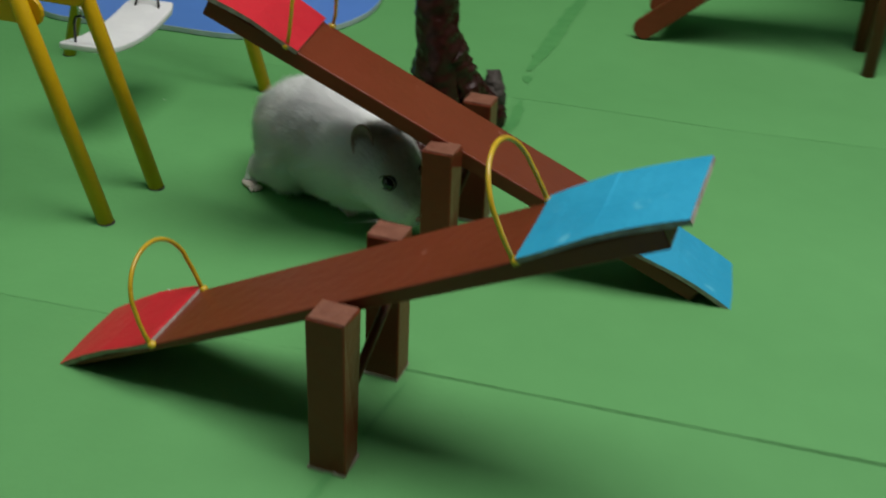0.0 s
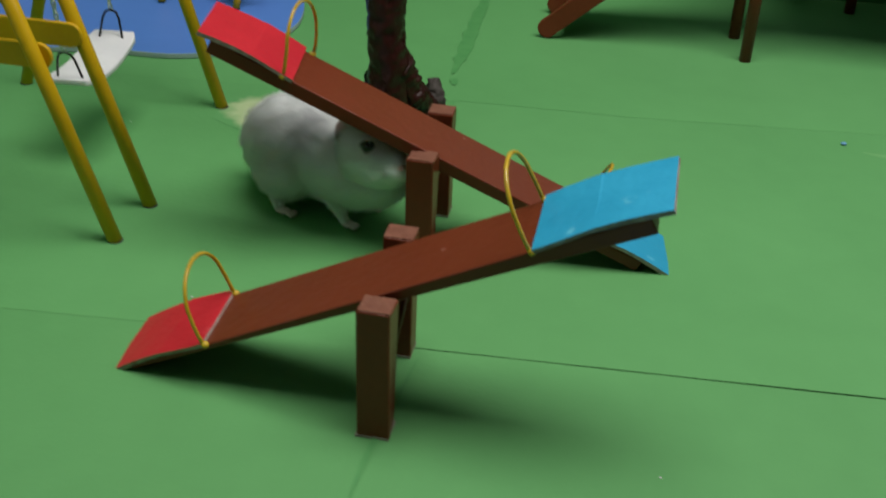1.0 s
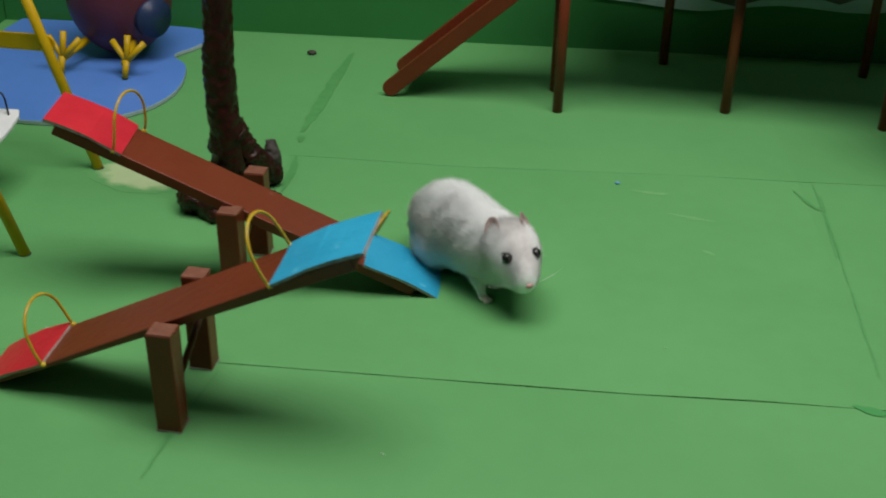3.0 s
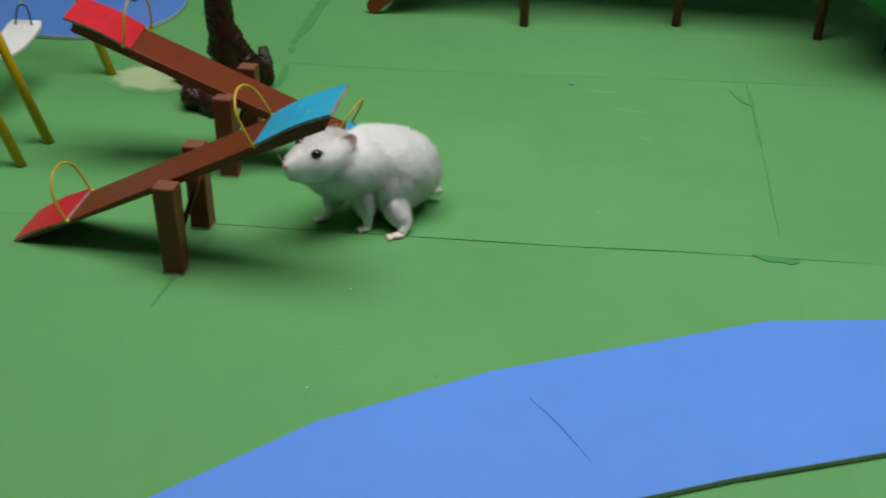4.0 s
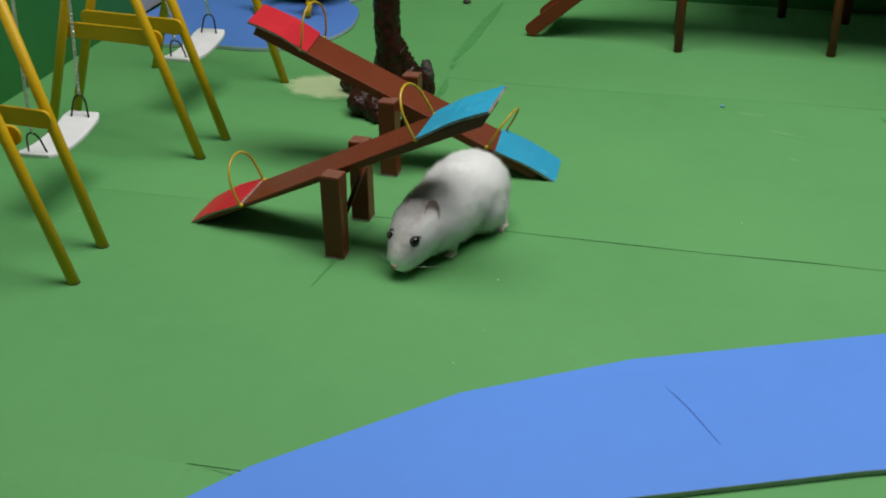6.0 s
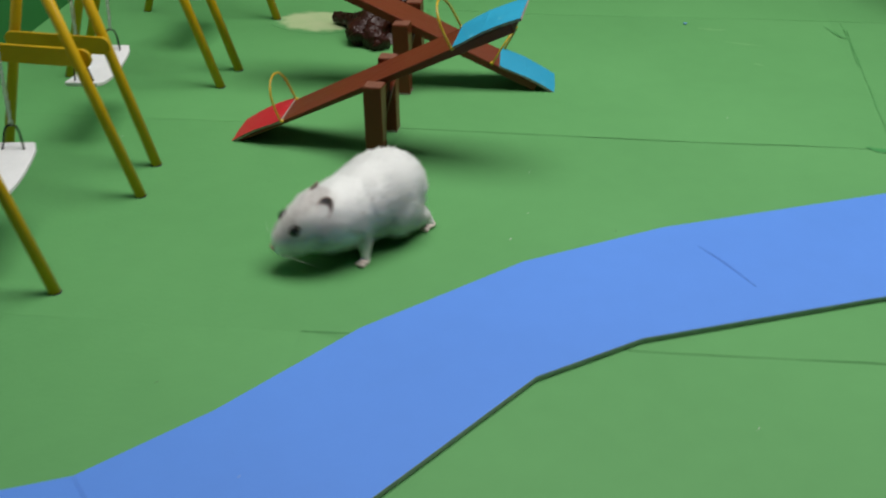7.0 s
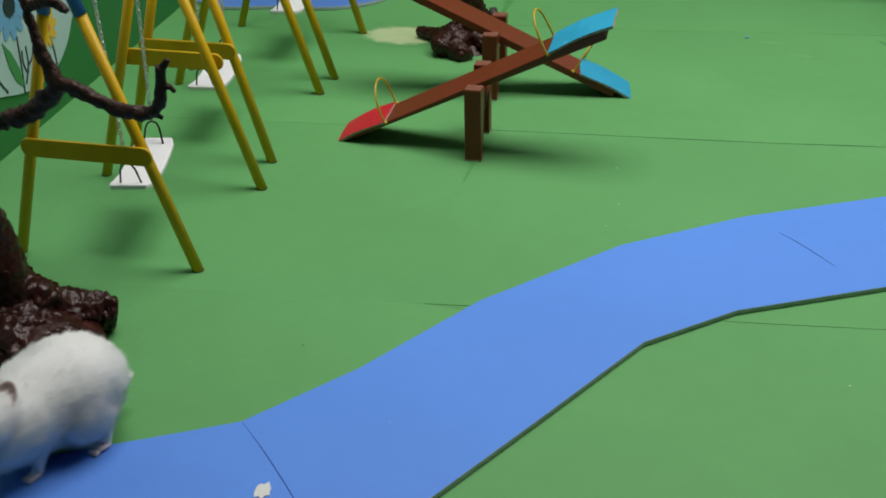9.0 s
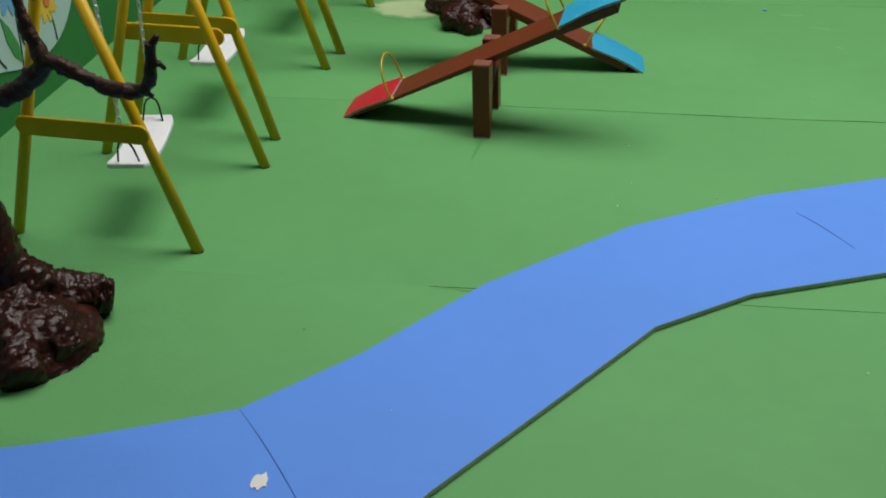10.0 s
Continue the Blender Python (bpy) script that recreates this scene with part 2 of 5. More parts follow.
def tube(points, radii, sides=10, squash=None, bm=None, rough=0.0, cap=True):
    """A round bar along points."""
    bm = bm or bmesh.new()
    pts = [Vector(p) for p in points]
    if not hasattr(radii, "__len__"):
        radii = [radii] * len(pts)
    rings, prev = [], None
    for i, p in enumerate(pts):
        d = (pts[min(i + 1, len(pts) - 1)] - pts[max(i - 1, 0)]).normalized()
        if prev is None:
            up = Vector((0, 0, 1)) if abs(d.z) < 0.9 else Vector((0, 1, 0))
            u = d.cross(up).normalized()
        else:
            u = (prev - d * prev.dot(d)).normalized()
        prev = u
        w = d.cross(u)
        ring = []
        for k in range(sides):
            a = 2 * math.pi * k / sides
            r = radii[i]
            o = u * math.cos(a) * r + w * math.sin(a) * r
            if rough:
                q = p + o
                ridge = 1 - 2 * abs(noise.noise(q * 150)) + 0.6 * (1 - 2.4 * abs(noise.noise(q * 380)))
                o *= 1 + rough * (0.7 * noise.noise(q * 65) + 0.55 * ridge - 0.3)
            ring.append(bm.verts.new(p + o))
        rings.append(ring)
    for a, b in zip(rings, rings[1:]):
        for k in range(sides):
            bm.faces.new((a[k], a[(k + 1) % sides], b[(k + 1) % sides], b[k]))
    if cap:
        bm.faces.new(rings[0][::-1])
        bm.faces.new(rings[-1])
    return bm


def curve_points(pts, n):
    """Catmull-Rom points through pts."""
    p = [Vector(q) for q in pts]
    p = [p[0] * 2 - p[1]] + p + [p[-1] * 2 - p[-2]]
    out = []
    for i in range(1, len(p) - 2):
        for k in range(n):
            t = k / n
            a, b, c, d = p[i - 1:i + 3]
            out.append(0.5 * (2 * b + (c - a) * t + (2 * a - 5 * b + 4 * c - d) * t * t + (3 * b - a - 3 * c + d) * t ** 3))
    return out + [p[-2]]


def loft(sections, sides=28, axis="x"):
    """A closed body from (x, ry, rz, zc) rings, rounded between."""
    pts = curve_points([(s[0], s[1], s[2]) for s in sections], 5)
    zc = curve_points([(s[0], s[3], 0) for s in sections], 5)
    bm = bmesh.new()
    rings = []
    for p, q in zip(pts, zc):
        rings.append([bm.verts.new((p.x, max(p.y, 1e-4) * math.cos(2 * math.pi * k / sides),
                                    q.y + max(p.z, 1e-4) * math.sin(2 * math.pi * k / sides))) for k in range(sides)])
    for a, b in zip(rings, rings[1:]):
        for k in range(sides):
            bm.faces.new((a[k], a[(k + 1) % sides], b[(k + 1) % sides], b[k]))
    bm.faces.new(rings[0][::-1])
    bm.faces.new(rings[-1])
    return bm


def ball(r, m=None, sub=3, scale=(1, 1, 1)):
    bm = bmesh.new()
    bmesh.ops.create_icosphere(bm, subdivisions=sub, radius=r)
    bmesh.ops.scale(bm, vec=scale, verts=bm.verts)
    if m is not None:
        bm.transform(m)
    return bm


def stick(a, b, width, thick, face, n=7):
    """A flat craft stick with round ends from a to b, its width in the direction face."""
    a, b = Vector(a), Vector(b)
    d = (b - a).normalized()
    w = Vector(face).normalized()
    t = d.cross(w).normalized() * thick / 2
    r = width / 2
    prof = []
    for k in range(n + 1):
        an = -math.pi / 2 + math.pi * k / n
        prof.append(b + d * r * math.cos(an) * 0.9 + w * r * math.sin(an))
    for k in range(n + 1):
        an = math.pi / 2 + math.pi * k / n
        prof.append(a + d * r * math.cos(an) * 0.9 + w * r * math.sin(an))
    bm = bmesh.new()
    f = [bm.verts.new(p + t) for p in prof]
    g = [bm.verts.new(p - t) for p in prof]
    bm.faces.new(f)
    bm.faces.new(g[::-1])
    for k in range(len(prof)):
        bm.faces.new((f[k], g[k], g[(k + 1) % len(prof)], f[(k + 1) % len(prof)]))
    return bm

# ---- the setting ----
TURN = pose(0.314, 0.0842, 0, 0, 0, 5.5)      # corner of four foam tiles; the set's own axes
TU, TV = 0.322, 0.2345

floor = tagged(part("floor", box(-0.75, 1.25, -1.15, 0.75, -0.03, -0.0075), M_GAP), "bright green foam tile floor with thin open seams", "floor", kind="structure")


# the hand-cut seams wander a little: how far along, how far off the straight line
SEAM = {1: ([-0.30, -0.22, -0.14, -0.06, 0, 0.10, 0.32], [0, -0.0035, -0.001, 0.001, 0, 0.002, 0]),
        0: ([-0.60, -0.32, -0.195, -0.116, -0.056, 0, 0.05, 0.32], [0, 0, -0.0025, -0.004, -0.003, -0.0042, -0.005, -0.003]),
        -1: ([-0.32, -0.25, -0.15, -0.06, 0, 0.2], [0, 0.001, -0.0008, 0.0006, 0, 0])}
GAP = {1: 0.00020, 0: 0.00044, -1: 0.00040}


def tile_mesh(i=None, j=None):
    """One foam tile; with a column and row, its two long sides follow the seams and stand back from them."""
    low, high = [], []
    for k in range(33):
        u = TU * k / 32
        for line, side, out in ((j, 1, low), (None if j is None else j + 1, -1, high)):
            y = 0.0 if side == 1 else TV
            if line in SEAM:
                U = i * TU + u
                f = 0.18 if i == -2 else 1.0
                y += float(np.interp(U, *SEAM[line])) + side * GAP[line] * f * max(0.15, 0.75 + 1.1 * noise.noise(Vector((U * 22, line * 7.3, 0.4))))
            out.append((u, y))
    bm = slab(low + high[::-1], -0.008, 0)
    for f in bm.faces:
        f.material_index = 0
    me = bpy.data.meshes.new("tile")
    bm.to_mesh(me)
    bm.free()
    me.materials.append(M_FOAM)
    return me


TILE_TIGHT = tile_mesh()
TILE_OPEN = {(i, j): tile_mesh(i, j) for i in (-2, -1, 0) for j in (-2, -1, 0, 1)}
TILE_OPEN[(-2, -2)] = TILE_TIGHT


def tiles():
    rnd = random.Random(4)
    for i in range(-3, 3):
        for j in range(-5, 3):
            t = new("tile", TILE_OPEN.get((i, j), TILE_TIGHT))
            t.parent = floor
            t.matrix_world = TURN @ pose(i * TU, j * TV, rnd.uniform(-0.00004, 0))


def wall(name, p, q, thick, height, label, side):
    p, q = Vector((*p, 0)), Vector((*q, 0))
    d = (q - p).normalized()
    nrm = Vector((-d.y, d.x, 0)) * side * thick
    bm = slab([(v.x, v.y) for v in (p, q, q + nrm, p + nrm)], -0.008, height)
    ob = part(name, bm, M_WALL, smooth=False, bevel=0.001, mats=(M_WALL, M_WALL))
    return tagged(ob, label, "wall", kind="structure")


wall("wall_west", (-0.243, -0.85), (-0.343, 0.510), 0.012, 0.42, "dark green board wall carrying a flower mural", 1)
wall("wall_north", (-0.342, 0.500), (0.95, 0.606), 0.012, 0.42, "dark green board wall behind the toy playground", 1)


def room():
    """The plain room round the set."""
    for name, b in (("wall_room_south", (-1.6, 1.9, -1.85, -1.8, -0.03, 1.6)), ("wall_room_north", (-1.6, 1.9, 1.6, 1.65, -0.03, 1.6)),
                    ("wall_room_west", (-1.65, -1.6, -1.8, 1.6, -0.03, 1.6)), ("wall_room_east", (1.9, 1.95, -1.8, 1.6, -0.03, 1.6))):
        tagged(part(name, box(*b), M_ROOM, smooth=False), "plain grey plaster wall of the room", "wall", kind="structure")
    tagged(part("ceiling", box(-1.65, 1.95, -1.85, 1.65, 1.6, 1.65), M_ROOM, smooth=False), "plain grey plaster ceiling", "ceiling", kind="structure")
    tagged(part("floor_room", box(-1.65, 1.95, -1.85, 1.65, -0.06, -0.03), M_ROOM, smooth=False), "plain grey floor of the room", "floor", kind="structure")


room()


def floor_marks():
    """Touch-up paint along the closed seams, a pale spill, crumbs."""
    rnd = random.Random(7)

    def dab(name, label, path, w, mat, z=0.0004, ragged=0.5):
        pts = curve_points([(x, y, 0) for x, y in path], 9)
        bm = bmesh.new()
        a, b = [], []
        for i, p in enumerate(pts):
            d = (pts[min(i + 1, len(pts) - 1)] - pts[max(0, i - 1)]).normalized()
            s = Vector((-d.y, d.x, 0))
            f = w * (1 + ragged * noise.noise(p * 130)) * min(1, 0.25 + 3 * i / len(pts), 0.25 + 3 * (len(pts) - 1 - i) / len(pts))
            a.append(bm.verts.new(p + s * f + Vector((0, 0, z))))
            b.append(bm.verts.new(p - s * f * (1 + 0.4 * noise.noise(p * 90)) + Vector((0, 0, z))))
        for i in range(len(pts) - 1):
            bm.faces.new((a[i], a[i + 1], b[i + 1], b[i]))
        return tagged(part(name, bm, mat, smooth=False), label, "paint mark")

    lab = "streak of darker green touch-up paint over a floor seam"
    dab("paint_streak", lab, [(-0.0375, 0.485), (-0.036, 0.43), (-0.033, 0.37), (-0.032, 0.325)], 0.0042, M_DAB)
    dab("paint_streak", lab, [(-0.030, 0.318), (-0.028, 0.308)], 0.003, M_DAB)
    dab("paint_streak", lab, [(-0.024, 0.285), (-0.020, 0.262), (-0.018, 0.235)], 0.0025, M_DAB)
    dab("paint_streak", lab, [(0.010, 0.048), (0.006, -0.005), (0.0055, -0.03)], 0.0010, M_DAB)
    dab("paint_streak", lab, [(0.3005, 0.317), (0.3035, 0.272), (0.305, 0.22)], 0.0005, M_DAB)
    dab("paint_streak", lab, [(0.288, 0.303), (0.2935, 0.292), (0.2975, 0.284), (0.302, 0.279)], 0.0012, M_DAB, ragged=1.1)
    dab("paint_streak", lab, [(0.297, 0.0805), (0.3045, 0.0775), (0.313, 0.0765), (0.321, 0.0775)], 0.0030, M_TOUCH, ragged=1.0)
    for path, w in (([(0.212, 0.256), (0.224, 0.2535), (0.240, 0.251)], 0.0011), ([(0.190, 0.283), (0.203, 0.281), (0.212, 0.283)], 0.0016), ([(0.232, 0.214), (0.239, 0.210)], 0.0012)):
        dab("scuff_mark", "faint pale scuff on the green foam floor", path, w, M_SCUFF, z=0.0001, ragged=0.9)
    dab("paint_streak", lab, [(0.055, -0.182), (0.038, -0.181), (0.020, -0.180)], 0.0002, M_DAB)
    for k in range(7):
        y = 0.30 - k * 0.028
        dab("seam_mark", "faint darker line along a closed floor seam", [(0.3035 + 0.0012 * k, y), (0.3040 + 0.0012 * k + 0.0002 * (-1) ** k, y - 0.012), (0.3045 + 0.0012 * k, y - 0.027)], 0.0003 + 0.0002 * (k % 3), M_DAB)
    # pale spill beside the tree
    out = [((0.037 + 0.004 * noise.noise(Vector((3 * math.cos(k * math.pi / 24), 3 * math.sin(k * math.pi / 24), 2)))) * math.cos(k * math.pi / 24), (0.029 + 0.003 * noise.noise(Vector((3 * math.cos(k * math.pi / 24), 3 * math.sin(k * math.pi / 24), 5)))) * math.sin(k * math.pi / 24)) for k in range(48)]
    patch = part("paint_patch", slab(out, -0.0005, 0.00012), M_BEIGE, smooth=False, mats=(M_BEIGE, M_FOAM))
    patch.location = (-0.105, 0.243, 0)
    tagged(patch, "pale beige paint patch brushed on the green floor", "paint mark")
    # crumbs
    for x, y, r, mat, lab in ((0.181, 0.290, 0.0013, M_PETAL, "tiny blue bead lying on the floor"), (-0.068, 0.475, 0.003, M_BARKD, "small brown crumb lying on the floor")):
        tagged(part("crumb", ball(r, pose(x, y, r * 0.6), 2, (1.3, 1, 0.6)), mat), lab, "crumb")
    for i in range(16):
        x, y = rnd.uniform(-0.2, 0.32), rnd.uniform(-0.33, 0.3)
        tagged(part("fleck", ball(rnd.uniform(0.0002, 0.0004), pose(x, y, 0.0003 if i % 3 else 0.0033), 1, (1.8, 1, 0.5)), M_LIME if i % 4 else M_BARKD), "tiny fleck of dust on the floor", "fleck")


floor_marks()


def river():
    far = [(-0.30, -0.430), (-0.16, -0.358), (-0.111, -0.337), (-0.075, -0.318), (-0.039, -0.298), (0.000, -0.248), (0.044, -0.176), (0.110, -0.101), (0.178, -0.051), (0.301, 0.014), (0.46, 0.05)]
    near = [(0.47, -0.041), (0.36, -0.067), (0.283, -0.102), (0.240, -0.1245), (0.174, -0.159), (0.130, -0.198), (0.092, -0.265), (0.054, -0.331), (0.01, -0.42), (-0.10, -0.49), (-0.30, -0.53)]
    bm = slab(far + near, 0.0002, 0.003)
    ob = part("river", bm, M_RIVER, smooth=False, bevel=0.0004, mats=(M_RIVER, M_EDGE))
    tagged(ob, "flat winding blue river cut from foam sheet", "river")
    for name, pts in (("crease", [(0.197, -0.068), (0.210, -0.082), (0.226, -0.103)]), ("crease", [(-0.038, -0.299), (-0.020, -0.318), (0.003, -0.345), (0.012, -0.36)])):
        c = curve_points([(x, y, 0.0031) for x, y in pts], 8)
        part(name, tube(c, [0.0001 + 0.00022 * math.sin(math.pi * i / (len(c) - 1)) for i in range(len(c))], 6), M_CREASE, ob, "thin dark cut in the blue sheet")
    rnd = random.Random(3)
    out = [(-0.013 + 0.0032 * (1 + rnd.uniform(-.3, .3)) * math.cos(a), -0.3405 + 0.005 * (1 + rnd.uniform(-.35, .35)) * math.sin(a)) for a in [k * math.pi / 7 for k in range(14)]]
    part("white_scuff", slab(out, 0.0029, 0.0034), M_LIME, ob, "small white torn scuff", smooth=False, mats=(M_LIME, M_LIME))


river()


def pond():
    pts = curve_points([(-0.325, 0.30, 0), (-0.285, 0.283, 0), (-0.235, 0.294, 0), (-0.185, 0.300, 0), (-0.150, 0.328, 0), (-0.139, 0.370, 0), (-0.150, 0.418, 0), (-0.168, 0.440, 0),
                        (-0.160, 0.462, 0), (-0.155, 0.485, 0), (-0.172, 0.505, 0), (-0.22, 0.505, 0), (-0.325, 0.497, 0)], 6)
    ob = part("pond", slab([(p.x, p.y) for p in pts], 0.0002, 0.0035), M_POND, smooth=False, bevel=0.0005, mats=(M_POND, M_PONDEDGE))
    tagged(ob, "blue lobed pond board with a pale cut edge", "pond")


pond()


# ---- seesaws ----
def seesaw(root_pose, tip_left_low, H, near_dx, far_dx, plank_at, plank_yaw, roll, cyan_at, label):
    """Origin on the floor midway between the posts; the plank runs along x."""
    s = thing("seesaw", label, "seesaw", "seesaws", root_pose)
    ang = radians(-27.5 if tip_left_low else 26.4)
    half_w = 0.0150
    for y0, y1, dx in ((-0.0255, -0.0155, near_dx), (0.0215, 0.0315, far_dx)):
        bm = box(dx - 0.0055, dx + 0.0055, y0, y1, 0, 0.0490)
        for v in bm.verts:
            v.co.x += 0.0004 * math.sin(v.co.y * 900 + v.co.z * 50)
        post = part("post", bm, M_BROWN, s, smooth=False, bevel=0.0006)
        # top cap in a paler brown than the post's sides
        part("post_top", box(dx - 0.0052, dx + 0.0052, y0 + 0.0004, y1 - 0.0004, 0.0489, 0.0493), M_ENDGRAIN, post, "paler end grain", smooth=False)
        part("glue_ring", box(dx - 0.0056, dx + 0.0056, y0 - 0.0002, y1 + 0.0002, 0.0, 0.0010), M_CARD, post, "thin line of dried glue", smooth=False)
    part("axle", tube([(0, -0.022, H - 0.004), (0, 0.028, H - 0.004)], 0.0014, 8), M_BROWN, s)
    part("brace", tube([(0.0012, -0.0158, 0.017), (0.0012, 0.0218, 0.037)], 0.0015, 10), M_BROWN, s, "thin brown dowel crossing between the posts")
    R = Matrix.Translation((*plank_at, H)) @ Matrix.Rotation(radians(plank_yaw), 4, "Z") @ Matrix.Rotation(ang, 4, "Y") @ Matrix.Rotation(radians(roll), 4, "X")
    bm = box(-0.1035, 0.0905, -half_w, half_w, -0.0035, 0.0025)
    bm.transform(R)
    for v in bm.verts:
        v.co.z = max(v.co.z, 0.0003)
    plank = part("plank", bm, M_BROWN, s, smooth=False, bevel=0.0005)
    for sgn in (-1, 1):
        mat = M_RED if sgn < 0 else M_CYAN
        seat = bent_seat(sgn, half_w + 0.0010, R, cyan_at)
        so = part("seat", seat, mat, s, ("red" if sgn < 0 else "cyan") + " painted card seat with a crease", smooth=False, mats=(mat, M_CARD))
        x = sgn * (0.0565 + cyan_at if sgn > 0 else 0.0725)
        pts = []
        for k in range(25):
            a = math.pi * k / 24
            w = half_w * (1.0 + 0.16 * math.sin(a) ** 0.8 * (1 if 3 < k < 21 else 0.6))
            pts.append(R @ Vector((x - sgn * 0.003 + (0.004 if sgn < 0 and tip_left_low else 0.001 if sgn > 0 else -0.0105) * math.sin(a) + (0 if tip_left_low else -0.25 * w * math.cos(a)), -math.cos(a) * w, 0.0015 + 0.0255 * math.sin(a) ** 0.75)))
        part("handle", tube(pts, 0.0007, 8), M_YWIRE, s, "yellow wire loop handle")
        for k in (0, -1):
            knot = ball(0.0015, Matrix.Translation(pts[k] + Vector((0, 0, 0.0012))), 2, (1, 1, 0.8))
            part("glue_drop", knot, M_YWIRE, s)
    return s


def bent_seat(sgn, hw, R, cyan_at):
    """A card sheet, creased across its middle and lifted a little there."""
    scale, off = (1 - cyan_at * 5, cyan_at * 1.32) if sgn > 0 else (0.90, 0.0205)
    xs = [0.0545, 0.060, 0.067, 0.0745, 0.0752, 0.083, 0.091, 0.0985]
    zs = [0.0027, 0.0031, 0.0036, 0.0041, 0.0040, 0.0038, 0.0032, 0.0024]
    bm = bmesh.new()
    top, bot = [], []
    for x, z in zip(xs, zs):
        top.append([bm.verts.new(R @ Vector((sgn * (x * scale + off), y, z + 0.0009 + 0.0002 * math.sin(x * 900 + y * 300)))) for y in (-hw, 0, hw)])
        bot.append([bm.verts.new(R @ Vector((sgn * (x * scale + off), y, z - 0.0006))) for y in (-hw, 0, hw)])
    for i in range(len(xs) - 1):
        for k in range(2):
            bm.faces.new((top[i][k], top[i + 1][k], top[i + 1][k + 1], top[i][k + 1]))
            bm.faces.new((bot[i][k], bot[i][k + 1], bot[i + 1][k + 1], bot[i + 1][k])).material_index = 1
        for k in (0, 2):
            bm.faces.new((top[i][k], bot[i][k], bot[i + 1][k], top[i + 1][k])).material_index = 1
    for i in (0, -1):
        for k in range(2):
            bm.faces.new((top[i][k], top[i][k + 1], bot[i][k + 1], bot[i][k])).material_index = 1
    return bm


seesaw(pose(0.005, 0.0258, 0), True, 0.0474, 0.0, -0.0035, (0, 0.0012), -2.4, 5.0, -0.001, "brown wooden toy seesaw, red seat down, cyan seat up")
seesaw(pose(-0.0055, 0.1345, 0), False, 0.0432, 0.001, -0.001, (0.008, -0.0005), 9.0, 3.0, 0.006, "brown wooden toy seesaw, red seat up, cyan seat down")


# ---- swings ----
def chain(a, b, parent):
    a, b = Vector(a), Vector(b)
    n = int((b - a).length / 0.0026)
    d = (b - a).normalized()
    bm = bmesh.new()
    for i in range(n):
        c = a + (b - a) * ((i + 0.5) / n)
        u = d.cross(Vector((1, 0, 0) if i % 2 else (0, 1, 0))).normalized()
        pts = [c + d * 0.0019 * math.cos(q) + u * 0.0009 * math.sin(q) for q in [2 * math.pi * k / 8 for k in range(9)]]
        tube(pts, 0.00045, 5, bm=bm, cap=False)
    part("chain", bm, M_CHAIN, parent, "fine silver link chain")


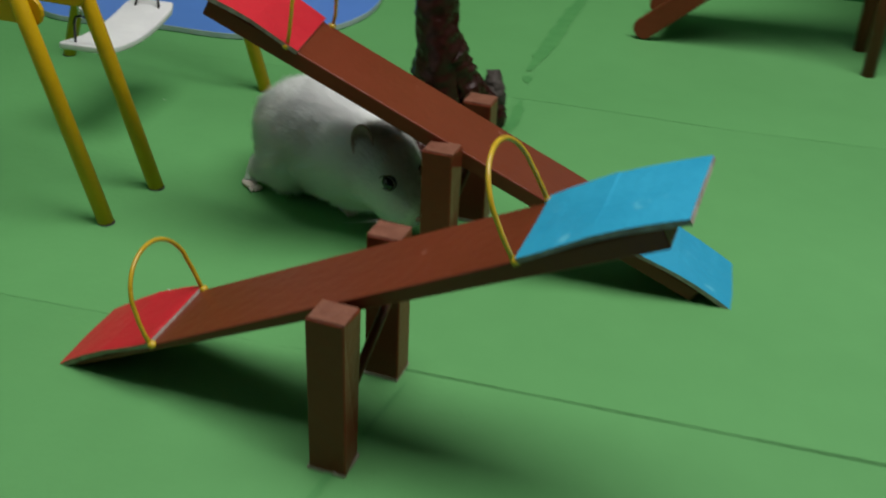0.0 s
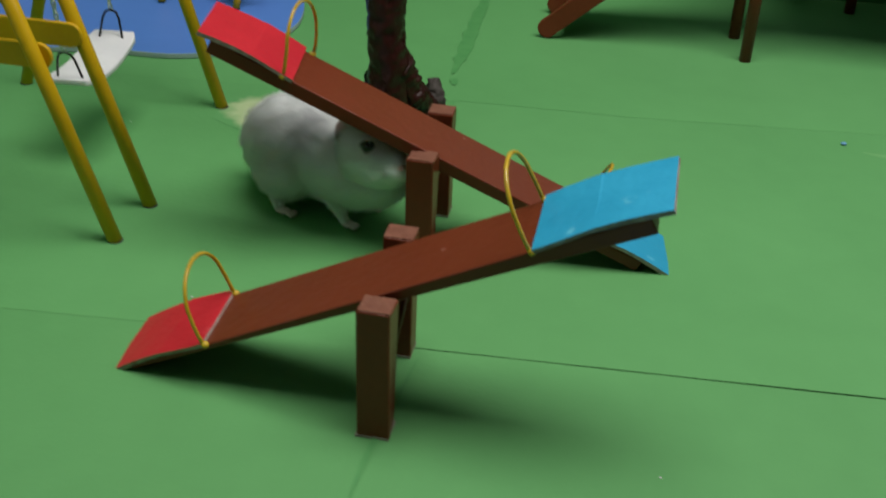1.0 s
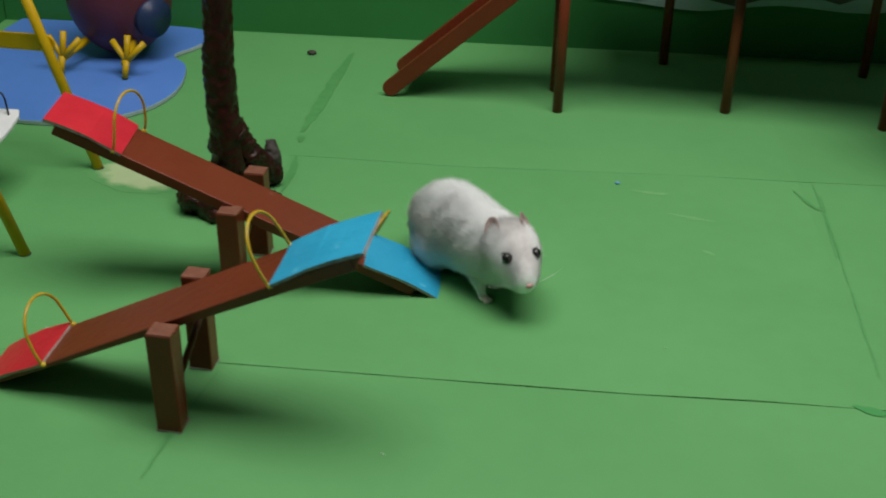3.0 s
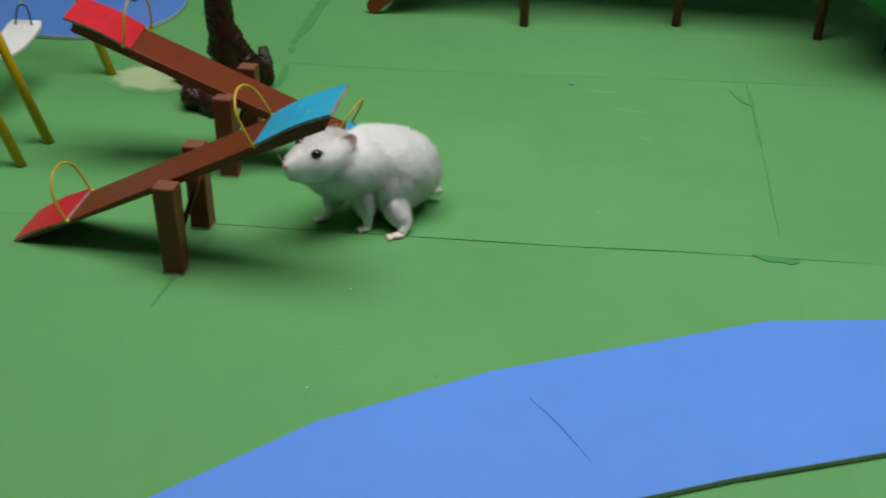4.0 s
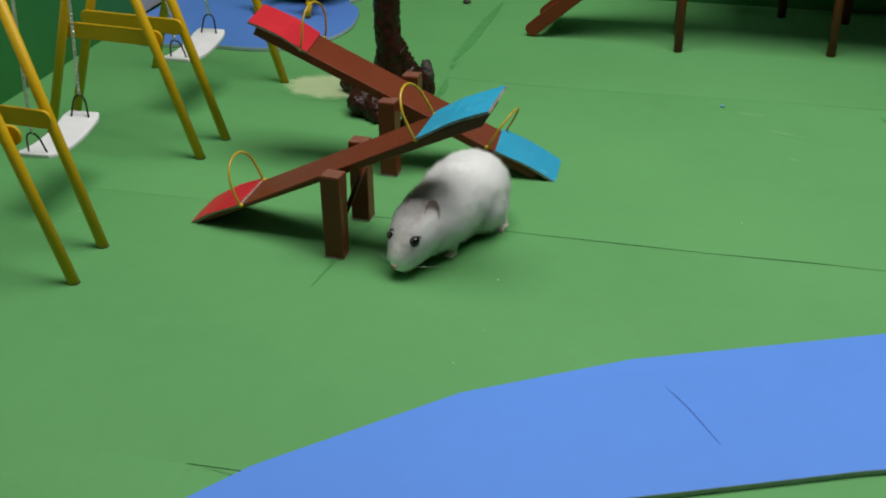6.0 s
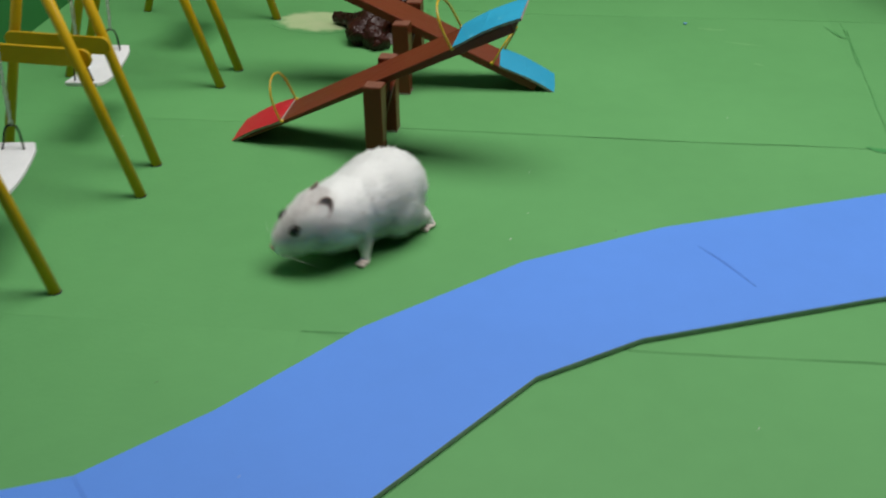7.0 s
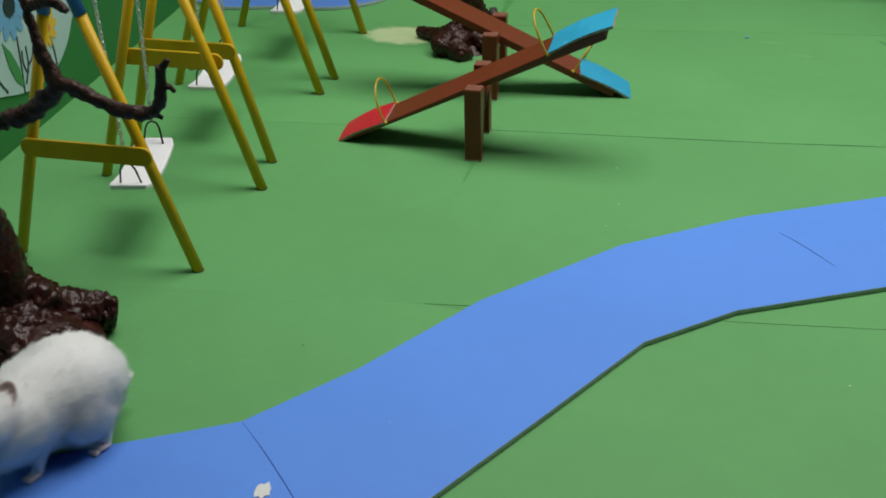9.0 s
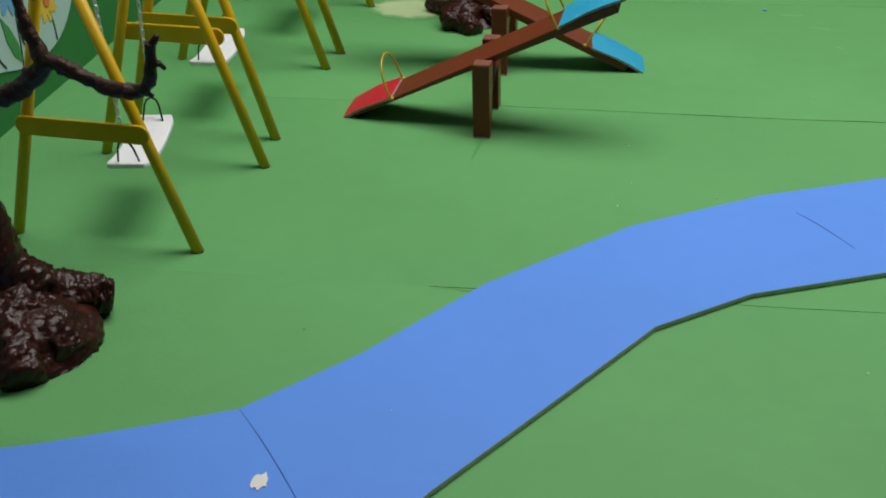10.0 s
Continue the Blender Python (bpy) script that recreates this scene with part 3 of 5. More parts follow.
def swing(y0, y1, xf0, xf1, xb0, xb1, zbar0, zbar1, seat_y, seat_x, seat_z, yaw, label, lean=0.0025):
    """Two leg pairs at y0 and y1; front feet xf, back feet xb."""
    s = thing("swing", label, "swing", "swings", pose((xf0 + xb0) / 2, (y0 + y1) / 2, 0))
    o = Vector(((xf0 + xb0) / 2, (y0 + y1) / 2, 0))
    apex = 0.178
    tops = []
    for y, xf, xb, zb, out in ((y0, xf0, xb0, zbar0, -1), (y1, xf1, xb1, zbar1, 1)):
        top = Vector(((xf + xb) / 2, y, apex)) - o
        tops.append(top)
        for x, dx in ((xf, lean), (xb, -0.0025)):
            foot = Vector((x, y, 0.0)) - o
            t2 = top + Vector((dx, 0, 0))
            mid = foot.lerp(t2, 0.80)
            leg = part("leg", tube([foot, foot.lerp(t2, 0.4), mid], 0.0031, 14), M_YELLOW, s)
            part("leg_sleeve", tube([mid - (t2 - foot) * 0.005, t2], 0.0035, 14), M_BLUEP, leg, "blue painted upper end")
            # thin dark ring where the leg meets the floor
            part("foot_line", tube([foot + Vector((0, 0, 0.0)), foot + Vector((0, 0, 0.0005))], 0.0033, 12), M_BARKD, leg, "thin dark line at the foot")
        f = zb / apex
        a = Vector((xb + ((xf + xb) / 2 - xb) * f, y + out * 0.0042, zb)) - o
        b = Vector((xf + ((xf + xb) / 2 - xf) * f, y + out * 0.0042, zb)) - o
        part("crossbar", stick(a, b, 0.0105, 0.002, (0, 0, 1)), M_YELLOW, s, smooth=False, bevel=0.0005)
    part("top_beam", tube([tops[0] + Vector((0, -0.006, 0.003)), tops[1] + Vector((0, 0.006, 0.003))], 0.0035, 14), M_BLUEP, s, "blue painted top beam")
    # seat, curved board
    bm = bmesh.new()
    L, W = 0.033, 0.0118
    rows = []
    for k in range(13):
        y = -L + 2 * L * k / 12
        z = 0.0045 * (y / L) ** 2
        w = W * (1 - 0.16 * max(0, abs(y / L) - 0.86) / 0.14)
        rows.append([bm.verts.new((sx * w, y, z + dz)) for sx, dz in ((-1, 0), (1, 0), (1, 0.003), (-1, 0.003))])
    for a, b in zip(rows, rows[1:]):
        for k in range(4):
            bm.faces.new((a[k], a[(k + 1) % 4], b[(k + 1) % 4], b[k]))
    bm.faces.new(rows[0])
    bm.faces.new(rows[-1][::-1])
    M = Matrix.Translation(Vector((seat_x, seat_y, seat_z)) - o) @ Matrix.Rotation(radians(yaw), 4, "Z")
    bm.transform(M)
    seat = part("seat", bm, M_WHITE, s, "white curved board seat", smooth=False, bevel=0.0008)
    for e in (-1, 1):
        y = e * 0.0265
        hang = M @ Vector((0, e * 0.030, 0.019))
        a, b = M @ Vector((-0.0060, y, 0.0045)), M @ Vector((0.0060, y, 0.0045))
        part("hanger", tube([a, a + (hang - a.lerp(b, 0.5)) * 0.72 + (b - a) * 0.16, a + (hang - a.lerp(b, 0.5)) * 0.93 + (b - a) * 0.28, hang, b + (hang - a.lerp(b, 0.5)) * 0.93 - (b - a) * 0.28, b + (hang - a.lerp(b, 0.5)) * 0.72 - (b - a) * 0.16, b], 0.0006, 8), M_WIRE, s, "dark bent wire hanger")
        top = tops[0].lerp(tops[1], 0.5 + e * 0.25)
        chain(hang, top, s)
    return s


swing(-0.171, -0.066, -0.114, -0.116, -0.221, -0.222, 0.068, 0.080, -0.129, -0.161, 0.036, 12, "yellow toy swing frame with white seat on silver chains", -0.0045)
swing(-0.026, 0.098, -0.124, -0.131, -0.222, -0.245, 0.0755, 0.077, 0.026, -0.181, 0.034, 8, "yellow toy swing frame with white seat on silver chains", -0.001)
swing(0.131, 0.242, -0.130, -0.139, -0.248, -0.250, 0.077, 0.078, 0.190, -0.182, 0.036, 6, "yellow toy swing frame with white seat on silver chains")


# ---- bare trees ----
def tree(root, trunk, r0, roots, branches, label, seed, mound=None):
    t = thing("tree", label, "tree", "bare trees", pose(*root))
    pts = curve_points(trunk, 26)
    n = len(pts)
    rad = [r0 * (0.72 + 1.15 * max(0, 1 - i / (n * 0.17)) ** 2) * (1 - 0.25 * i / n) for i in range(n)]
    part("trunk", tube(pts, rad, 40, rough=0.24), M_BARK, t)
    for p, r in roots:
        c = curve_points(p, 22)
        rr = [r * (1.25 - 0.55 * i / (len(c) - 1)) for i in range(len(c))]
        rr[-1] *= 0.55
        bm = tube(c, rr, 44, rough=0.4)
        for v in bm.verts:
            v.co.z = max(v.co.z, 0.0)
        part("root", bm, M_BARK, t)
    if mound:
        x, y, a, b, h = mound
        bm = ball(1.0, None, 5)
        for v in bm.verts:
            c = v.co.copy()
            k = 1 + 0.14 * noise.noise(c * 1.7) + 0.10 * (0.5 - abs(noise.noise(c * 4.0))) + 0.05 * (0.5 - abs(noise.noise(c * 9.0)))
            v.co = Vector((x + c.x * a * k, y + c.y * b * k, max(0.0, c.z * h * k)))
        part("root_flare", bm, M_BARK, t)
    for p, r, *dry in branches:
        c = curve_points(p, 14)
        part("branch", tube(c, [r * (1.1 - 0.6 * i / (len(c) - 1)) for i in range(len(c))], 18, rough=0.75), M_BARKD if dry else M_BRANCH, t)
    return t


tree((-0.046, 0.222, 0), [(0, 0, 0), (0.002, -0.002, 0.03), (-0.001, 0, 0.07), (0.001, 0.001, 0.115), (0.004, 0.004, 0.18), (-0.003, 0.006, 0.27)], 0.0132,
     [([(0, 0, 0.012), (-0.012, -0.016, 0.010), (-0.012, -0.030, 0.004)], 0.010), ([(0, 0, 0.010), (-0.022, 0.008, 0.007), (-0.044, 0.020, 0.005)], 0.006),
      ([(0, 0, 0.012), (0.010, 0.014, 0.010), (0.022, 0.026, 0.005)], 0.009), ([(0.001, 0, 0.040), (0.009, 0.008, 0.024), (0.018, 0.020, 0.010)], 0.0085), ([(0, 0, 0.012), (0.016, -0.008, 0.008), (0.034, -0.010, 0.004)], 0.007),
      ([(0, 0, 0.012), (-0.002, -0.022, 0.008), (0.008, -0.034, 0.003)], 0.009)],
     [([(0.012, 0.018, 0.004), (0.019, 0.024, 0.016), (0.0175, 0.027, 0.027)], 0.0052, 1),
      ([(0, 0.004, 0.19), (0.03, 0.0, 0.225), (0.05, 0.01, 0.27)], 0.005), ([(0, 0.006, 0.22), (-0.03, 0.0, 0.25), (-0.05, -0.01, 0.29)], 0.005)],
     "bare glossy dark brown toy tree trunk with gnarled roots", 1)

tree((-0.172, -0.262, 0), [(0, 0, 0), (0.002, 0.003, 0.035), (-0.008, 0.004, 0.08), (-0.016, 0.0, 0.13), (-0.010, -0.004, 0.19), (-0.018, 0, 0.25)], 0.0155,
     [([(-0.010, 0.0, 0.062), (-0.002, 0.004, 0.038), (0.015, 0.012, 0.018), (0.033, 0.024, 0.011), (0.042, 0.029, 0.0085)], 0.0112), ([(0, 0, 0.016), (0.020, -0.006, 0.012), (0.036, -0.012, 0.007), (0.044, -0.015, 0.003)], 0.0120), ([(0.004, -0.004, 0.014), (0.018, -0.020, 0.011), (0.034, -0.040, 0.004)], 0.0125),
      ([(0, 0, 0.014), (-0.004, -0.022, 0.010), (0.004, -0.042, 0.004)], 0.011), ([(0, 0, 0.014), (-0.025, 0.0, 0.010), (-0.048, -0.006, 0.004)], 0.011),
      ([(0, 0, 0.014), (-0.008, 0.025, 0.009), (-0.012, 0.042, 0.004)], 0.009), ([(0.008, 0, 0.010), (0.022, 0.004, 0.012), (0.036, 0.008, 0.005)], 0.010)],
     [([(-0.014, 0, 0.12), (0.020, -0.036, 0.131), (0.046, -0.038, 0.139), (0.060, -0.038, 0.144), (0.076, -0.038, 0.156), (0.090, -0.038, 0.151), (0.105, -0.038, 0.147), (0.115, -0.038, 0.151), (0.118, -0.038, 0.167)], 0.0036),
      ([(0.116, -0.038, 0.158), (0.120, -0.038, 0.159), (0.122, -0.037, 0.157)], 0.0014), ([(0.111, -0.038, 0.149), (0.116, -0.038, 0.146)], 0.0016), ([(0.117, -0.038, 0.164), (0.121, -0.038, 0.170)], 0.0014),
      ([(0.075, -0.038, 0.155), (0.068, -0.037, 0.170), (0.064, -0.036, 0.190), (0.058, -0.034, 0.215)], 0.0025),
      ([(0.066, -0.036, 0.186), (0.076, -0.038, 0.190), (0.084, -0.040, 0.187)], 0.0022),
      ([(-0.012, 0, 0.20), (-0.035, 0.02, 0.235), (-0.05, 0.03, 0.28)], 0.005)],
     "bare glossy dark brown toy tree with a crooked branch", 2, (0.010, -0.006, 0.040, 0.032, 0.022))


# ---- playhouse platform with ramp ----
def platform():
    p = thing("playhouse", "dark brown raised toy platform on thin legs with a ramp", "playhouse", m=pose(0.25, 0.46, 0))
    o = Vector((0.25, 0.46, 0))
    for x, y in ((0.133, 0.400), (0.250, 0.425), (0.357, 0.418), (0.205, 0.518), (0.357, 0.524), (0.127, 0.441), (0.258, 0.514), (0.408, 0.406)):
        f = Vector((x, y, 0)) - o
        part("leg", tube([f, f + Vector((0, 0, 0.055)), f + Vector((0.0004, 0, 0.114))], 0.0036, 12), M_BROWN, p)
    # deck out of view; its rear and right pieces are added to shade the wall
    for b in ((0.122, 0.405, 0.398, 0.508), (0.200, 0.405, 0.5085, 0.537), (0.4055, 0.50, 0.462, 0.537)):
        bm = box(*b, 0.112, 0.120)
        bm.transform(Matrix.Translation(-o))
        part("unseen_deck", bm, M_BROWN, p, smooth=False, bevel=0.001)
    for y in (0.403, 0.451):
        part("ramp_side", stick(Vector((0.0115, y, 0.0060)) - o, Vector((0.125, y, 0.106)) - o, 0.0118, 0.004, (-0.66, 0, 0.75)), M_BROWN, p, smooth=False, bevel=0.0006)
    a, b = Vector((0.020, 0.425, 0.0095)) - o, Vector((0.122, 0.425, 0.099)) - o
    d = (b - a).normalized()
    R = Matrix.Translation(a) @ d.to_track_quat("X", "Z").to_matrix().to_4x4() @ Matrix.Translation((0, 0, 0.0022))
    L = (b - a).length
    part("ramp_board", box(0, L, -0.022, 0.026, -0.002, 0.0, R), M_BROWNG, p, "glossy brown ramp board", smooth=False)
    for k in range(6):
        x = 0.012 + 0.022 * k
        part("cleat", box(x, x + 0.006, -0.0215, 0.0255, 0.0, 0.0006, R), M_BROWN, p, smooth=False, bevel=0.0004)
    return p


platform()


def green_bush():
    b = thing("toy_bush", "glossy dark green rounded toy bush beside the playhouse", "bush", m=pose(0.420, 0.378, 0))
    bm = ball(0.078, None, 4, (1, 1, 1.05))
    for v in bm.verts:
        v.co += v.co.normalized() * 0.003 * noise.noise(v.co * 25)
        v.co.z += 0.115
    part("crown", bm, M_BUSH, b)
    part("stem", tube([(0, 0, 0), (0, 0, 0.06)], 0.008, 14), M_BROWN, b)


green_bush()


def egg_house():
    e = thing("egg_toy", "mauve egg-shaped toy with navy opening and yellow bird feet", "toy", m=pose(-0.208, 0.440, 0.0035))
    bm = ball(0.04, None, 4, (1.0, 0.95, 1.18))
    for v in bm.verts:
        v.co.z += 0.047
    part("egg_body", bm, M_MAUVE, e)
    M = Matrix.Translation((0.0335, -0.018, 0.035)) @ Matrix.Rotation(radians(-28), 4, "Z") @ Matrix.Rotation(radians(90), 4, "Y")
    bm = tube([M @ Vector((0, 0, -0.004)), M @ Vector((0, 0, 0.004))], 0.0145, 24)
    part("opening_rim", bm, M_NAVY, e, "round dark navy rim")
    for fx, fy in ((-0.024, -0.058), (0.025, -0.056)):
        foot = None
        for a in (-38, 0, 38):
            root = Vector((fx + 0.001, fy + 0.002, 0.0125))
            tip = root + Vector((0.018 * math.sin(radians(a * 1.15)), 0.006, 0.018 * math.cos(radians(a * 1.15))))
            bm = tube([root, tip.lerp(root, 0.5), tip], [0.0022, 0.0023, 0.0024], 10)
            foot = part("toe", bm, M_YELLOW, e)
        part("heel", tube([(fx, fy - 0.002, 0.0008), (fx + 0.001, fy + 0.002, 0.0135)], 0.0024, 10), M_YELLOW, e)
        part("leg", tube([(fx, fy + 0.001, 0.011), (fx * 0.75, fy + 0.032, 0.016)], 0.003, 10), M_YELLOW, e)


egg_house()


# ---- murals on the walls ----
def west_mural():
    """Printed flower sheet on the west wall; u runs along the wall, v is height."""
    p, q = Vector((-0.243, -0.85, 0)), Vector((-0.343, 0.510, 0))
    d = (q - p).normalized()
    nrm = Vector((d.y, -d.x, 0))

    def at(y, z, lift):
        k = (y - p.y) / d.y
        return p + d * k + nrm * lift + Vector((0, 0, z))

    def flat(name, pts, mat, lift, parent, thick=0.0006):
        bm = bmesh.new()
        f = [bm.verts.new(at(y, z, lift + thick)) for y, z in pts]
        b = [bm.verts.new(at(y, z, lift)) for y, z in pts]
        bm.faces.new(f)
        for k in range(len(pts)):
            bm.faces.new((f[k], b[k], b[(k + 1) % len(pts)], f[(k + 1) % len(pts)]))
        return part(name, bm, mat, parent, smooth=False)

    lower = [(v.x, v.y) for v in curve_points([(-0.60, 0.060, 0), (-0.30, 0.052, 0), (-0.12, 0.048, 0), (-0.070, 0.045, 0), (-0.045, 0.039, 0), (-0.020, 0.032, 0), (0.005, 0.028, 0), (0.028, 0.030, 0), (0.044, 0.035, 0), (0.058, 0.044, 0), (0.068, 0.055, 0), (0.076, 0.068, 0), (0.088, 0.12, 0), (0.105, 0.20, 0), (0.14, 0.40, 0)], 4)]
    sheet = flat("mural", lower + [(-0.60, 0.40)], M_MURAL, 0.0004, None)
    tagged(sheet, "pale blue printed flower mural on the green wall", "mural")

    def petal_ring(y, z, r0, r1, n, w, mat, lift, eye):
        for k in range(n):
            a = 2 * math.pi * k / n
            c, s = math.cos(a), math.sin(a)
            pts = []
            for j in range(10):
                b = 2 * math.pi * j / 10
                l, m = (r0 + r1) / 2 + (r1 - r0) / 2 * math.cos(b), w * math.sin(b)
                pts.append((y + c * l - s * m, z + s * l + c * m))
            flat("petal", pts, mat, lift, sheet, 0.0003)
        flat("flower_eye", [(y + r0 * 0.95 * math.cos(q), z + r0 * 0.95 * math.sin(q)) for q in [k * math.pi / 8 for k in range(16)]], eye, lift + 0.0005, sheet, 0.0003)

    def stem(pts, w=0.0007):
        c = curve_points([(y, z, 0) for y, z in pts], 6)
        up, dn = [], []
        for i, v in enumerate(c):
            t = (c[min(i + 1, len(c) - 1)] - c[max(i - 1, 0)]).normalized()
            up.append((v.x - t.y * w, v.y + t.x * w))
            dn.append((v.x + t.y * w, v.y - t.x * w))
        flat("stem", up + dn[::-1], M_INK, 0.0012, sheet, 0.0003)

    petal_ring(-0.016, 0.092, 0.008, 0.024, 12, 0.0042, M_PETAL, 0.0012, M_INK)
    petal_ring(0.029, 0.063, 0.0042, 0.0155, 9, 0.0033, M_PETALY, 0.0012, M_ORANGE)
    petal_ring(-0.046, 0.080, 0.004, 0.0125, 8, 0.0032, M_PETALY, 0.0012, M_ORANGE)
    stem([(-0.013, 0.070), (-0.014, 0.050), (-0.016, 0.031)])
    stem([(0.031, 0.056), (0.034, 0.045), (0.035, 0.033)])
    stem([(-0.012, 0.036), (-0.005, 0.047), (-0.004, 0.060)])
    stem([(-0.005, 0.047), (0.002, 0.050), (0.006, 0.058)])
    stem([(-0.008, 0.043), (-0.011, 0.050), (-0.010, 0.059)])
    stem([(-0.052, 0.060), (-0.044, 0.048), (-0.037, 0.039)])
    flat("leaf", [(-0.015, 0.035), (-0.024, 0.042), (-0.030, 0.054), (-0.033, 0.072), (-0.024, 0.062), (-0.017, 0.049)], M_LEAF, 0.0012, sheet, 0.0003)


west_mural()


def pale_board():
    """A plain pale grey board standing against the west wall behind the pond's edge."""
    d = (Vector((-0.343, 0.510, 0)) - Vector((-0.243, -0.85, 0))).normalized()
    m = Matrix.Translation((-0.3335, 0.385, 0.0)) @ Matrix.Rotation(math.atan2(d.y, d.x), 4, "Z")
    ob = part("board", box(-0.040, 0.042, -0.0045, -0.0005, 0.0037, 0.13, m), M_PALE, smooth=False, bevel=0.0008)
    tagged(ob, "plain pale grey board standing against the green wall", "board")


pale_board()


def north_mural():
    """Pale printed border with grey rocks on the north wall."""
    def y_at(x):
        return 0.500 + (x + 0.342) * 0.0820 - 0.0006

    bm = bmesh.new()
    low = [(v.x, v.y) for v in curve_points([(0.105, 0.060, 0), (0.135, 0.045, 0), (0.18, 0.040, 0), (0.23, 0.036, 0), (0.29, 0.043, 0), (0.36, 0.040, 0), (0.44, 0.052, 0), (0.60, 0.048, 0), (0.9, 0.05, 0)], 4)]
    outline = low + [(0.9, 0.40), (0.105, 0.40)]
    f = [bm.verts.new((x, y_at(x) - 0.0006, z)) for x, z in outline]
    b = [bm.verts.new((x, y_at(x), z)) for x, z in outline]
    bm.faces.new(f)
    for k in range(len(f)):
        bm.faces.new((f[k], b[k], b[(k + 1) % len(f)], f[(k + 1) % len(f)]))
    sheet = tagged(part("mural", bm, M_MURAL, smooth=False), "pale blue printed mural with grey rocks on the green wall", "mural")
    for x0, x1, z0, z1 in ((0.165, 0.195, 0.0425, 0.066), (0.236, 0.275, 0.041, 0.075), (0.32, 0.35, 0.046, 0.07)):
        bm = bmesh.new()
        pts = [(x0, z0 + 0.004), ((x0 + x1) / 2, z0), (x1, z0 + 0.006), (x1 - 0.006, z1), (x0 + 0.008, z1)]
        f = [bm.verts.new((x, y_at(x) - 0.0012, z)) for x, z in pts]
        b = [bm.verts.new((x, y_at(x) - 0.0007, z)) for x, z in pts]
        bm.faces.new(f)
        for k in range(5):
            bm.faces.new((f[k], b[k], b[(k + 1) % 5], f[(k + 1) % 5]))
        part("rock", bm, M_ROCK, sheet, "grey printed rock", smooth=False)


north_mural()


# ---- hamster ----
def fur(name, src, mat, parent, count, length, seed, back=0.75, skip=None, grow=None):
    """Short hairs as thin blades lying back over the skin in soft clumps, one joined mesh."""
    rnd = random.Random(seed)
    me = src.data
    tri = []
    for f in me.polygons:
        v = [me.vertices[i].co for i in f.vertices]
        up = [me.vertices[i].normal for i in f.vertices]
        for k in range(1, len(v) - 1):
            tri.append((v[0], v[k], v[k + 1], (up[0], up[k], up[k + 1]), (v[k] - v[0]).cross(v[k + 1] - v[0]).length))
    w = np.cumsum([t[4] for t in tri])
    verts, faces, turned = [], [], []
    for _ in range(count):
        t = tri[min(int(np.searchsorted(w, rnd.random() * w[-1])), len(tri) - 1)]
        a, b = rnd.random(), rnd.random()
        if a + b > 1:
            a, b = 1 - a, 1 - b
        p = t[0] + (t[1] - t[0]) * a + (t[2] - t[0]) * b
        if skip and skip(p):
            continue
        n = (t[3][0] * (1 - a - b) + t[3][1] * a + t[3][2] * b).normalized()
        clump = noise.noise(p * 260)
        lie = Vector((-1, 0.55 * noise.noise(p * 120) + rnd.uniform(-.25, .25), -0.25 + 0.5 * noise.noise(p * 140 + Vector((5, 5, 5))) + rnd.uniform(-.25, .2)))
        lie = lie - n * lie.dot(n)
        if lie.length < 0.05:
            continue
        d = (lie.normalized() * back + n * (0.50 + 0.25 * clump + rnd.uniform(-0.25, 0.35))).normalized()
        side = d.cross(n).normalized()
        turn = rnd.uniform(-0.6, 0.6)
        s = (side * math.cos(turn) + side.cross(d) * math.sin(turn)) * rnd.uniform(0.00004, 0.000085)
        L = length * rnd.uniform(0.6, 1.25) * (1 + 0.3 * clump) * (grow(p) if grow else 1)
        i = len(verts)
        q = p - n * 0.0003
        verts += [q - s, q + s, q + d * L * 0.6 + s * 0.7 - n * 0.0001, q + d * L]
        out = (2 * s).cross(d).dot(n) > 0
        faces += [(i, i + 1, i + 2), (i, i + 2, i + 3)] if out else [(i, i + 2, i + 1), (i, i + 3, i + 2)]
        # shading normals turned to the skin's and spread, which brightens and flattens the fur
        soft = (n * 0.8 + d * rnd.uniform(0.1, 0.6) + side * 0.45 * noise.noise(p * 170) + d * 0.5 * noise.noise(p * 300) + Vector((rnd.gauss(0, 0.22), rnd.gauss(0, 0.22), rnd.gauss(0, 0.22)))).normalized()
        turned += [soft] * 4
    m2 = bpy.data.meshes.new(name)
    m2.from_pydata(verts, [], faces)
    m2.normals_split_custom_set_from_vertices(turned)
    m2.materials.append(mat)
    ob = new(name, m2)
    ob.parent = parent
    ob["kind"] = "stuff"
    return ob


def trunk_radius(x):
    """The pear of the trunk, from the rump's end over the waist to the neck; x from the rump's middle."""
    if x < 0:
        return 0.0206 * max(0.0, 1 - (-x / 0.0250) ** 2.2) ** 0.5
    if x < 0.0255:
        return 0.0178 + 0.0028 * (0.5 + 0.5 * math.cos(math.pi * x / 0.0255))
    u = (x - 0.0255) / 0.034
    return 0.0178 * max(0.0, 1 - u ** 1.8) ** 0.52


def trunk_rings(rows, at):
    """Rings along the trunk: place, how much of the full pear; the belly sags a little."""
    return loft([(x - at, max(0.001, trunk_radius(x) * k), max(0.001, trunk_radius(x) * k), -0.0016 * k) for x, k in rows], 32)


def toes(leg, ahead, low, spread, long):
    for k in (-1.5, -0.5, 0.5, 1.5):
        a = Vector((ahead, k * spread * 0.7, low + 0.0007))
        b = a + Vector((long * (1 - 0.08 * k * k), k * spread * 0.45, -0.0004))
        part("toe", tube([a, a.lerp(b, 0.5) + Vector((0, 0, 0.0004)), b], [0.0009, 0.0009, 0.00055], 7), M_SKIN, leg)


